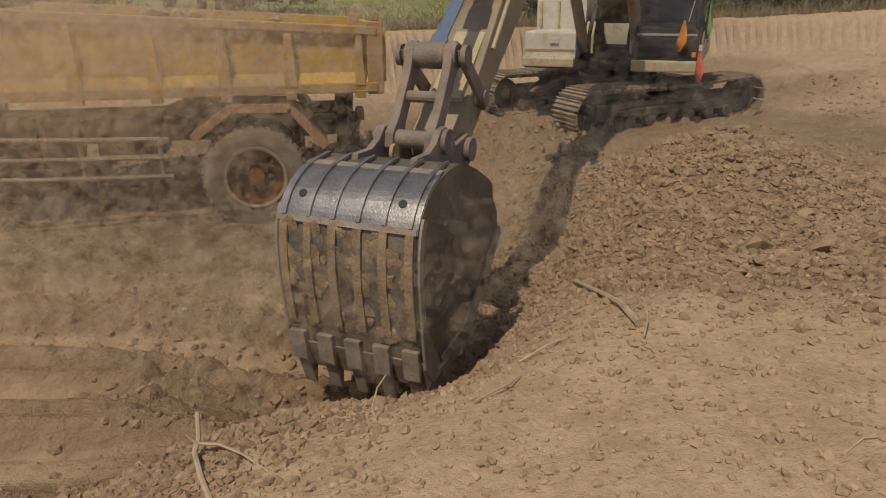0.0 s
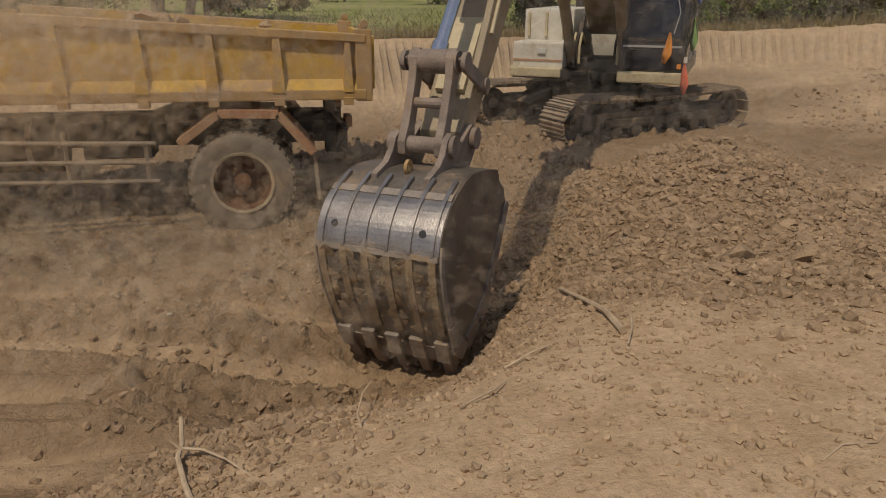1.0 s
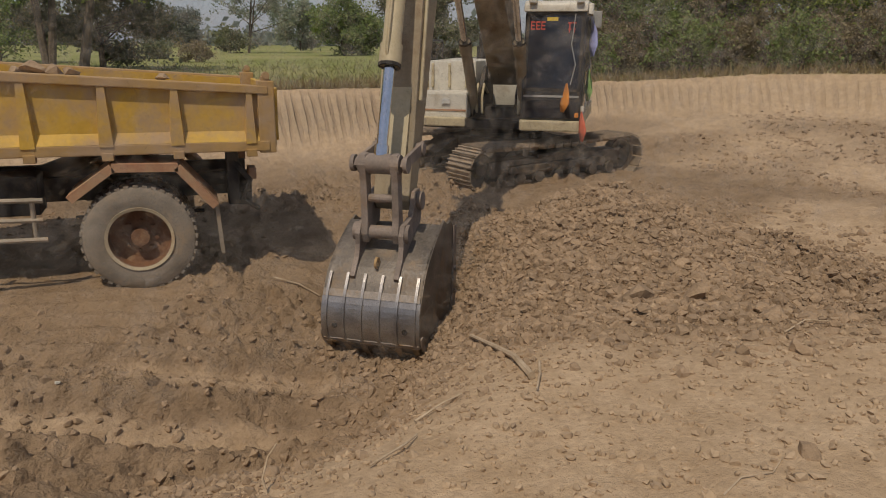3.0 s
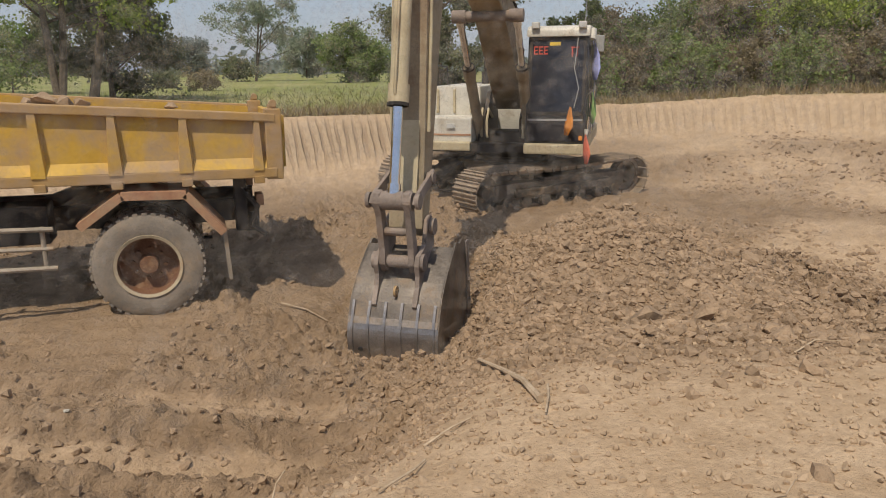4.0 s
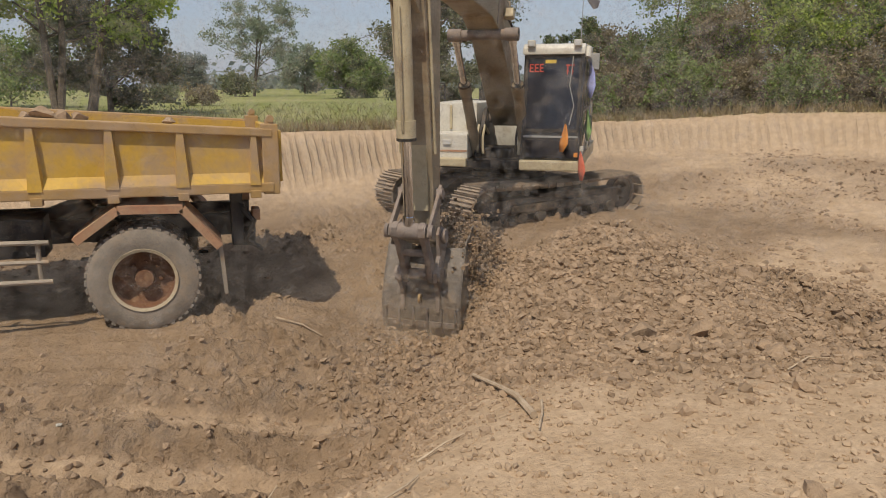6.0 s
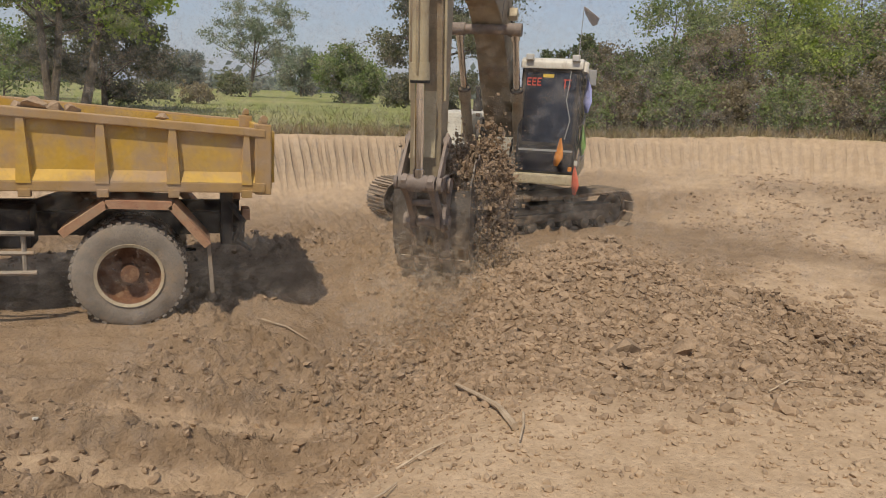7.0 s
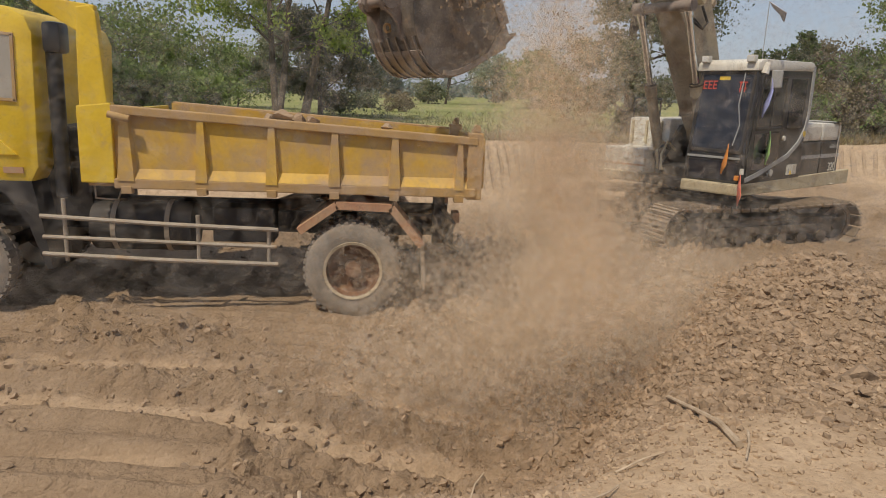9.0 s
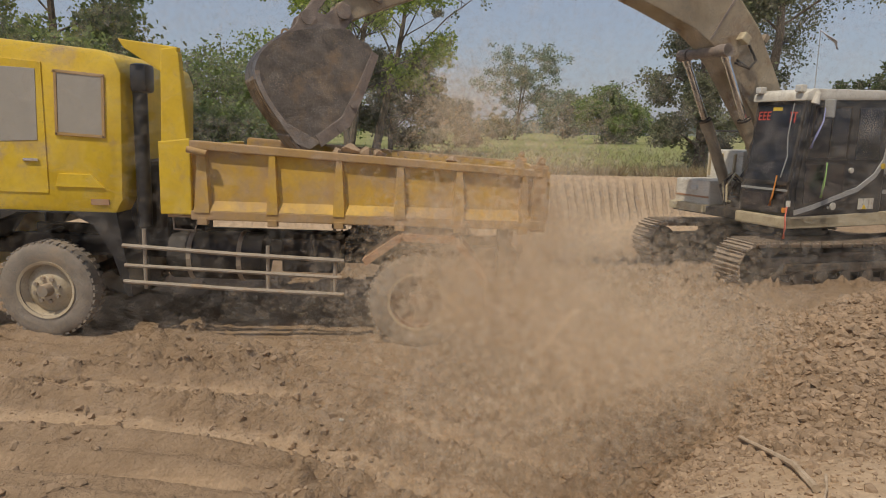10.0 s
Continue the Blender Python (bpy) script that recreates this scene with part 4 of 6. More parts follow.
    for k in range(8):
        y = -0.42 + 0.05 * (k % 4) if k < 4 else 0.30 + 0.05 * (k % 4)
        part("hose", tube(B(), [(0.55, y, 1.12), (0.95 + 0.03 * k, y, 1.2), (1.05, y, 1.45 + 0.04 * (k % 3)), (0.9, y, 1.62 + 0.03 * (k % 2)), (0.7, y * 0.9, 1.5)], 0.022, 7), M_CREAM if k % 2 else M_CHASSIS, up, "", True)
    part("valve_block", box(B(), 0.4, 0.95, -0.45, 0.45, 1.08, 1.28, 0.03), M_CHASSIS, up)
    build_cab(up)
    return up


def build_cab(up):
    x0, x1, y0, y1 = -0.40, 1.40, 0.44, 1.38
    prof = [(x0, 1.14), (x1 + 0.05, 1.14), (x1 + 0.06, 1.45), (x1 - 0.14, 2.78), (x1 - 0.24, 2.84), (x0 + 0.08, 2.88), (x0 - 0.02, 2.78)]
    cab = part("cab", prism(B(), prof, y0, y1, 0.03), M_BLACK, up, "black cab with dark tinted glass and cream roof")
    part("roof", prism(B(), [(x0 - 0.04, 2.83), (x1 - 0.06, 2.78), (x1 - 0.08, 2.90), (x1 - 0.2, 2.95), (x0 + 0.05, 2.97), (x0 - 0.05, 2.90)], y0 - 0.02, y1 + 0.02, 0.03), M_WHITE, cab, "off-white cab roof", True)

    def front(u0, u1, w0, w1, d0, d1):
        # slab along the sloping windscreen: u across, w up its slope
        a, b = Vector((x1 + 0.06, 1.45)), Vector((x1 - 0.14, 2.78))
        dv = (b - a)
        n = Vector((dv.y, -dv.x)).normalized()
        t = bmesh.new()
        c = []
        for d in (d0, d1):
            for u, w in ((u0, w0), (u1, w0), (u1, w1), (u0, w1)):
                p = a + dv * w + n * d
                c.append(t.verts.new((p.x, u, p.y)))
        for f in ((0, 1, 2, 3), (7, 6, 5, 4), (0, 4, 5, 1), (1, 5, 6, 2), (2, 6, 7, 3), (3, 7, 4, 0)):
            t.faces.new([c[k] for k in f])
        return t

    def fpart(name, mat, *a, label=""):
        return part(name, front(*a), mat, cab, label)

    part_glass = fpart("windscreen", M_GLASS, y0 + 0.07, y1 - 0.07, 0.14, 0.96, -0.01, 0.006, label="dark tinted windscreen")
    for a in ((y0 + 0.03, y0 + 0.07, 0.0, 1.0), (y1 - 0.07, y1 - 0.03, 0.0, 1.0), (y0 + 0.03, y1 - 0.03, 0.96, 1.0), (y0 + 0.03, y1 - 0.03, 0.10, 0.14)):
        fpart("windscreen_frame", M_CHASSIS, *a, -0.01, 0.014)
    part("lower_window", box(B(), x1 + 0.045, x1 + 0.062, y0 + 0.07, y1 - 0.07, 1.18, 1.46), M_GLASS, cab, "dark lower front window")
    part("window_bar", box(B(), x1 + 0.045, x1 + 0.075, y0 + 0.04, y1 - 0.04, 1.50, 1.53), M_GREY, cab)
    fpart("sun_sticker", M_YELLOW, 0.78, 0.95, 0.90, 0.94, 0.006, 0.010, label="yellow sticker strip")
    # painted characters on the glass, as bars
    for u in (0.56, 0.64, 0.72):
        for w, k in ((0.80, 0.05), (0.84, 0.035), (0.88, 0.05)):
            fpart("lettering_bar", M_RED, u - k / 2, u + k / 2 + 0.012, w, w + 0.014, 0.006, 0.010)
        fpart("lettering_bar", M_RED, u - 0.026, u - 0.012, 0.80, 0.894, 0.006, 0.010)
    for u in (1.13, 1.20):
        for w, k in ((0.80, 0.03), (0.87, 0.05)):
            fpart("lettering_bar", M_RED, u - k / 2, u + k / 2 + 0.01, w, w + 0.014, 0.006, 0.010)
        fpart("lettering_bar", M_RED, u - 0.006, u + 0.010, 0.77, 0.885, 0.006, 0.010)
    # door side
    def side(pts, d0, d1, name, mat, parent, label=""):
        return part(name, prism(B(), pts, y1 + d0, y1 + d1, 0.003), mat, parent, label)

    door = side([(0.38, 1.2), (1.34, 1.2), (1.36, 1.5), (1.20, 2.74), (0.38, 2.78)], -0.01, 0.014, "door", M_BLACK, cab, "black cab door")
    side([(0.46, 2.0), (1.20, 1.98), (1.11, 2.68), (0.46, 2.70)], 0.0, 0.02, "door_window", M_GLASS, door)
    side([(0.46, 1.36), (1.22, 1.34), (1.22, 1.88), (0.46, 1.9)], 0.0, 0.02, "lower_door_window", M_GLASS, door)
    side([(-0.22, 1.95), (0.26, 1.95), (0.26, 2.70), (-0.24, 2.72)], 0.0, 0.016, "rear_side_window", M_GLASS, cab)
    for pts in ([(0.43, 1.94), (1.24, 1.92), (1.24, 1.95), (0.43, 1.97)], [(0.43, 2.70), (1.13, 2.68), (1.13, 2.71), (0.43, 2.73)], [(0.42, 1.94), (0.45, 1.94), (0.45, 2.72), (0.42, 2.72)], [(1.21, 1.94), (1.24, 1.94), (1.14, 2.70), (1.11, 2.70)], [(0.80, 1.97), (0.82, 1.97), (0.81, 2.70), (0.79, 2.70)]):
        side(pts, 0.0, 0.026, "window_seal", M_CHASSIS, door)
    # pale curved pillar that sweeps from the roof down to the deck
    arc = [(-0.40, 2.90), (-0.41, 2.2), (-0.36, 1.95), (-0.18, 1.72), (0.15, 1.52), (0.6, 1.40), (1.0, 1.28), (1.36, 1.20)]
    bm = B()
    for (xa, za), (xb, zb) in zip(arc, arc[1:]):
        d = Vector((xb - xa, zb - za)).normalized()
        n = Vector((-d.y, d.x)) * 0.035
        prism(bm, [(xa - n.x, za - n.y), (xb - n.x, zb - n.y), (xb + n.x, zb + n.y), (xa + n.x, za + n.y)], y1 + 0.004, y1 + 0.024)
    part("pillar_trim", bm, M_GREY, cab, "pale curved pillar trim")
    # maker's mark as plain shapes
    for k in range(3):
        side([(0.0 - 0.11 * k, 1.22), (0.085 - 0.11 * k, 1.22), (0.085 - 0.11 * k, 1.38), (0.0 - 0.11 * k, 1.38)], 0.0, 0.018, "maker_mark", M_WHITE, cab)
    side([(-0.08, 1.22), (0.02, 1.22), (-0.03, 1.29)], 0.0, 0.021, "maker_mark", M_YELLOW, cab)
    for x, z, r, mt in ((0.62, 1.28, 0.055, M_WHITE), (0.32, 1.80, 0.04, M_WHITE), (-0.32, 1.86, 0.045, M_YELLOW), (0.72, 1.26, 0.02, M_GREY)):
        part("round_sticker", cyl(B(), (x, y1 + 0.0, z), (x, y1 + 0.03, z), r, 20), mt, cab)
    part("marker_lamp", box(B(), x1 + 0.05, x1 + 0.09, y1 - 0.09, y1 - 0.03, 1.20, 1.27, 0.008), M_ORANGE, cab, "amber marker lamp")
    for y in (y0 + 0.06, y1 - 0.16):
        lamp = part("work_lamp", box(B(), x1 - 0.12, x1 - 0.02, y, y + 0.12, 2.90, 3.0, 0.015), M_WHITE, cab, "square work lamp on the roof edge")
        part("lens", box(B(), x1 - 0.022, x1 - 0.012, y + 0.015, y + 0.105, 2.915, 2.985), M_LAMP, lamp)
    # flag on a thin mast, cloth strips, mirror
    part("mast", tube(B(), [(1.1, 1.30, 2.95), (1.12, 1.32, 3.75)], 0.006, 5), M_GREY, cab)
    def cloth(pts, w, mat, name, label):
        bm = B()
        rows = []
        for i, p in enumerate(pts):
            f = i / (len(pts) - 1)
            ww = w * (0.45 + 1.1 * f if f < 0.7 else 1.22 - 1.5 * (f - 0.7))
            p = Vector(p)
            rows.append([bm.verts.new(p + Vector((ww * 0.6 * (k - 1.5) / 1.5, ww * 0.8 * (k - 1.5) / 1.5 * 0.7, 0)) + Vector((0.015 * math.sin(3 * i + 2 * k), 0.015 * math.cos(2 * i + k), 0))) for k in range(4)])
        for q, r2 in zip(rows, rows[1:]):
            for k in range(3):
                bm.faces.new((q[k], q[k + 1], r2[k + 1], r2[k]))
        t = part(name, bm, mat, cab, label, True)
        s = t.modifiers.new("thick", "SOLIDIFY")
        s.thickness = 0.008
    cloth([(1.48, 1.15, 1.72), (1.50, 1.15, 1.55), (1.52, 1.13, 1.42), (1.52, 1.10, 1.28)], 0.10, M_ORANGE, "cloth_strip", "orange cloth strip tied to the cab")
    cloth([(1.50, 1.40, 1.30), (1.53, 1.42, 1.15), (1.54, 1.43, 1.0), (1.55, 1.43, 0.84)], 0.08, M_CORAL, "cloth_strip", "coral red cloth strip tied to the cab")
    cloth([(0.86, 1.44, 1.92), (0.88, 1.46, 1.75), (0.92, 1.46, 1.58), (0.94, 1.46, 1.42)], 0.08, M_GREENCLOTH, "cloth_strip", "light green cloth strip tied to the door")
    cloth([(1.0, 1.44, 2.72), (1.08, 1.50, 2.5), (1.2, 1.5, 2.3), (1.28, 1.5, 2.12)], 0.09, M_BLUECLOTH, "cloth_strip", "lilac blue cloth strip tied to the door")
    cloth([(1.12, 1.33, 3.74), (1.06, 1.40, 3.66), (1.0, 1.48, 3.58), (0.98, 1.5, 3.48)], 0.12, M_GREYCLOTH, "flag", "small faded grey flag on a mast")
    part("knot", cyl(B(), (1.5, 1.41, 1.30), (1.5, 1.41, 1.38), 0.03, 10), M_WHITE, cab, "white knot of the cloth")
    part("knot", cyl(B(), (1.2, 1.42, 2.74), (1.16, 1.44, 2.9), 0.06, 10, 0.04), M_WHITE, cab, "white ribbon knot at the roof corner")
    part("mirror", box(B(), 1.0, 1.04, 1.44, 1.60, 2.55, 2.8, 0.015), M_GREY, cab)
    part("cable", tube(B(), [(1.36, 1.22, 2.75), (1.38, 1.18, 2.3), (1.44, 1.26, 2.0), (1.47, 1.2, 1.7)], 0.008, 5), M_GREY, cab, "", True)


def build_boom(exc):
    # section by section: place along, centre height, depth, width
    secs = [(-0.05, 0.0, 0.34, 0.50), (0.5, 0.22, 0.52, 0.50), (1.3, 0.58, 0.70, 0.48), (2.0, 0.86, 0.80, 0.46), (2.5, 0.96, 0.80, 0.46), (3.0, 0.92, 0.74, 0.44), (3.8, 0.66, 0.62, 0.42), (4.8, 0.30, 0.46, 0.38), (5.35, 0.10, 0.36, 0.36), (5.75, -0.02, 0.26, 0.34)]
    bm = B()
    rings = []
    for i, (x, z, h, w) in enumerate(secs):
        p, q = secs[max(i - 1, 0)], secs[min(i + 1, len(secs) - 1)]
        d = Vector((q[0] - p[0], q[1] - p[1])).normalized()
        n = Vector((-d.y, d.x))
        rings.append([bm.verts.new((x + n.x * a, b, z + n.y * a)) for a, b in ((-h / 2, -w / 2), (-h / 2, w / 2), (h / 2, w / 2), (h / 2, -w / 2))])
    for q, r in zip(rings, rings[1:]):
        for k in range(4):
            bm.faces.new((q[k], q[(k + 1) % 4], r[(k + 1) % 4], r[k]))
    bm.faces.new(rings[0])
    bm.faces.new(rings[-1])
    bmesh.ops.bevel(bm, geom=[e for e in bm.edges], offset=0.012, segments=1, affect="EDGES")
    boom = part("boom", bm, M_BOOM, exc, "long curved steel boom, dusty beige paint")
    part("foot_pin", cyl(B(), (0, -0.42, 0), (0, 0.42, 0), 0.10, 20), M_PIN, boom, "", True)
    part("cylinder_pin", cyl(B(), (2.45, -0.52, 0.50), (2.45, 0.52, 0.50), 0.075, 18), M_PIN, boom, "", True)
    for y in (-0.13, 0.13):
        part("cylinder_lug", prism(B(), [(2.4, 1.28), (3.1, 1.2), (2.85, 1.45), (2.65, 1.45)], y - 0.03, y + 0.03, 0.01), M_BOOM, boom)
        part("elbow_plate", prism(B(), [(5.3, -0.1), (5.6, -0.2), (5.82, -0.08), (5.82, 0.1), (5.6, 0.22), (5.3, 0.28)], y * 1.65 - 0.03, y * 1.65 + 0.03, 0.01), M_BOOM, boom)
    for y in (-0.19, -0.12, 0.12, 0.19):
        pts = [(x, y, z + h / 2 + 0.03) for x, z, h, w in secs[1:8]]
        part("pipe", tube(B(), pts, 0.022, 7), M_CREAM, boom, "", True)
    for x, z in ((1.75, 1.22), (3.5, 1.12)):
        part("pipe_clamp", box(B(), x - 0.04, x + 0.04, -0.23, 0.23, z - 0.02, z + 0.10, 0.01), M_BOOM, boom)
    lamp = part("boom_lamp", box(B(), 2.1, 2.25, 0.24, 0.38, 0.86, 1.0, 0.02), M_CREAM, boom, "boxy work lamp on the boom")
    for k in range(2):
        part("hose", tube(B(), [(2.0, 0.26, 0.95), (1.8, 0.34, 0.8), (1.85, 0.36, 0.62), (2.1, 0.32, 0.55 + 0.05 * k)], 0.02, 6), M_CHASSIS, boom, "", True)
    part("plate_seam", box(B(), 2.6, 2.63, -0.236, 0.236, 0.60, 1.34), M_PIN, boom)
    return boom


def build_arm(exc):
    pts = [(-0.85, 0.20), (-0.80, 0.40), (-0.55, 0.48), (0.15, 0.40), (0.9, 0.28), (2.3, 0.14), (2.95, 0.12), (3.02, 0.0), (2.95, -0.12), (2.3, -0.14), (0.9, -0.22), (0.2, -0.30), (-0.2, -0.22), (-0.5, 0.0)]
    arm = part("arm", prism(B(), pts, -0.175, 0.175, 0.015), M_BOOM, exc, "straight steel arm, dusty beige paint with worn patches")
    part("elbow_pin", cyl(B(), (0, -0.34, 0), (0, 0.34, 0), 0.09, 20), M_PIN, arm, "", True)
    part("hinge_pin", cyl(cyl(B(), (L_ARM, -0.26, 0), (L_ARM, 0.26, 0), 0.06, 20), (L_ARM, 0.235, 0), (L_ARM, 0.275, 0), 0.085, 20), M_PIN, arm, "", True)
    part("pivot_pin", cyl(B(), (L_ARM - 0.48, -0.25, 0.02), (L_ARM - 0.48, 0.25, 0.02), 0.06, 18), M_PIN, arm, "", True)
    for y in (-0.1, 0.1):
        part("cylinder_lug", prism(B(), [(0.12, 0.38), (0.62, 0.30), (0.44, 0.58), (0.27, 0.58)], y - 0.03, y + 0.03, 0.01), M_BOOM, arm)
    for y in (-0.19, 0.19):
        part("pipe", tube(B(), [(0.0, y, 0.30), (0.9, y, 0.2), (2.0, y, 0.10)], 0.018, 7), M_CREAM, arm, "", True)
    part("lighter_strip", box(B(), 1.35, 2.6, -0.12, 0.12, 0.135, 0.24 - 0.06), M_CREAM, arm, "cream worn arm face")
    return arm


def curve_through(knots, cuts):
    """A smooth line through the knots."""
    out = []
    for i in range(len(knots) - 1):
        a, b = Vector(knots[i]), Vector(knots[i + 1])
        p, n = Vector(knots[max(i - 1, 0)]), Vector(knots[min(i + 2, len(knots) - 1)])
        for k in range(cuts):
            u = k / cuts
            q = 0.5 * (2 * a + (b - p) * u + (2 * p - 5 * a + 4 * b - n) * u * u + (3 * a - p - 3 * b + n) * u ** 3)
            out.append((q.x, q.y))
    return out + [tuple(knots[-1])]


def shifted(line, d):
    """The line moved sideways, outwards for positive d."""
    out = []
    for i, (x, z) in enumerate(line):
        p, q = line[max(i - 1, 0)], line[min(i + 1, len(line) - 1)]
        e = Vector((q[0] - p[0], q[1] - p[1])).normalized()
        out.append((x - e.y * d, z + e.x * d))
    return out


def build_bucket(exc):
    W = 0.46
    shell = curve_through([(0.10, -0.21), (0.40, -0.16), (0.72, -0.155), (1.0, -0.26), (1.14, -0.375), (1.21, -0.50), (1.225, -0.64), (1.17, -0.88), (1.06, -1.14), (0.94, -1.38)], 4)
    U, S = 12, 23
    bucket = part("bucket", prism(B(), shifted(shell, 0.0) + shifted(shell, -0.032)[::-1], -W, W), M_BUCKET, exc, "worn digging bucket of bare dark steel, mud-smeared")
    profile = shell + [(0.86, -1.44), (0.62, -1.42), (0.30, -1.27), (0.02, -0.90), (-0.22, -0.56), (-0.16, -0.42), (-0.04, -0.34), (0.02, -0.23)]
    for y in (-W, W - 0.025):
        part("side_plate", prism(B(), profile, y + 0.0015, y + 0.0235, 0.004), M_BUCKET, bucket)
        yy = y - 0.018 if y < 0 else y + 0.025
        part("side_cutter", prism(B(), [(0.66, -1.50), (0.26, -1.33), (-0.02, -0.95), (-0.26, -0.58), (-0.19, -0.52), (0.06, -0.86), (0.34, -1.20), (0.70, -1.36)], yy, yy + 0.018, 0.003), M_PIN, bucket, "bolted side cutter plate")
        part("corner_shoe", prism(B(), [(0.98, -1.16), (1.07, -1.14), (0.95, -1.40), (0.80, -1.50), (0.66, -1.44), (0.82, -1.30)], yy, yy + 0.018, 0.003), M_STRAP, bucket)
        part("wear_edge", prism(B(), shell[20:] + shifted(shell, -0.055)[:19:-1], yy, yy + 0.014), M_STRAP, bucket)
        for bx, bz in ((0.18, -1.10), (0.40, -1.34), (0.05, -0.90)):
            part("side_bolt", cyl(B(), (bx, yy - 0.02, bz), (bx, yy + 0.036, bz), 0.028, 8), M_PIN, bucket)
    # bright wrapper plate over the bend, scoured by the soil
    plate = part("wrapper_plate", prism(B(), shifted(shell, 0.012)[U:S + 1] + shifted(shell, -0.002)[U:S + 1][::-1], -W + 0.004, W - 0.004), M_SCOURED, bucket, "wrapper plate scoured to bright steel")
    for a in (U, S):
        ln = shifted(shell, 0.02)[a - 1:a + 1] + shifted(shell, 0.004)[a - 1:a + 1][::-1]
        part("weld_seam", prism(B(), ln, -W + 0.01, W - 0.01), M_STRAP, plate)
    for y in (-0.327, 0.327):
        c, o = Vector(shell[18]), Vector(shifted(shell, 0.017)[18])
        part("drain_hole", cyl(B(), (c.x, y, c.y), (o.x, y, o.y), 0.026, 14), M_BLACK, plate)
    # lip and teeth
    part("cutting_lip", prism(B(), [(0.92, -1.34), (0.965, -1.36), (0.84, -1.53), (0.80, -1.53), (0.84, -1.42)], -W, W, 0.006), M_PIN, bucket, "thick worn cutting lip")
    for k in range(5):
        y = -W + 0.07 + k * (2 * W - 0.14) / 4
        tooth = part("tooth", prism(B(), [(0.90, -1.42), (0.93, -1.46), (0.79, -1.66), (0.765, -1.66), (0.80, -1.48)], y - 0.042, y + 0.042, 0.012), M_PIN, bucket, "blunt worn tooth")
        part("tooth_holder", prism(B(), [(0.99, -1.28), (1.03, -1.29), (0.945, -1.48), (0.90, -1.49)], y - 0.054, y + 0.054, 0.008), M_STRAP, tooth)
    # ribs over the bend and wear straps down the back
    for k in range(6):
        y = -W + 0.05 + k * (2 * W - 0.10) / 5
        part("rib", prism(B(), shifted(shell, 0.028)[U - 3:S] + shifted(shell, 0.008)[U - 3:S][::-1], y - 0.013, y + 0.013), M_SCOURED, plate)
        part("wear_strap", prism(B(), shifted(shell, 0.022)[S:34] + shifted(shell, -0.002)[S:34][::-1], y - 0.026, y + 0.026), M_MUD, bucket, "mud-caked wear strap")
    # mud stuck between the straps
    rng = random.Random(17)
    for k in range(44):
        i, y = rng.randrange(S + 1, 34), rng.uniform(-W + 0.04, W - 0.04)
        c, r = Vector(shifted(shell, 0.004)[i]), rng.uniform(0.02, 0.055)
        m = pose(c.x, y, c.y, 0, 24, 0)
        bm = B()
        t = bmesh.new()
        bmesh.ops.create_icosphere(t, subdivisions=2, radius=r)
        for v in t.verts:
            v.co = Vector((v.co.x * 0.17, v.co.y, v.co.z * 1.25)) * (1 + 0.9 * noise.noise(v.co * 38 + Vector((k * 2.3, 0, 0))))
        merge(bm, t, 0, m)
        part("mud_patch", bm, M_MUD, bucket, "", True)
    # ears with curved webs
    for y in (-0.205, 0.205):
        part("ear", prism(B(), [(-0.10, -0.10), (-0.10, 0.06), (0.0, 0.11), (0.10, 0.06), (0.22, 0.0), (0.33, 0.05), (0.43, 0.10), (0.52, 0.06), (0.57, -0.03), (0.66, -0.10), (0.84, -0.15), (0.84, -0.20), (0.40, -0.19), (0.06, -0.24)], y - 0.024, y + 0.024, 0.006), M_PIN, bucket, "thick lifting ear")
    part("link_pin", cyl(cyl(cyl(B(), (L_EAR, -0.24, 0), (L_EAR, 0.24, 0), 0.062, 20), (L_EAR, 0.225, 0), (L_EAR, 0.262, 0), 0.085, 20), (L_EAR, -0.262, 0), (L_EAR, -0.225, 0), 0.085, 20), M_PIN, bucket, "", True)
    part("lifting_eye", lathe(B(), [(0.032, -0.012), (0.055, -0.012), (0.055, 0.012), (0.032, 0.012), (0.032, -0.012)], seg=16, m=pose(0.70, 0, -0.115, 0, 30, 0)), M_YELLOW_RIM, bucket, "", True)
    return bucket


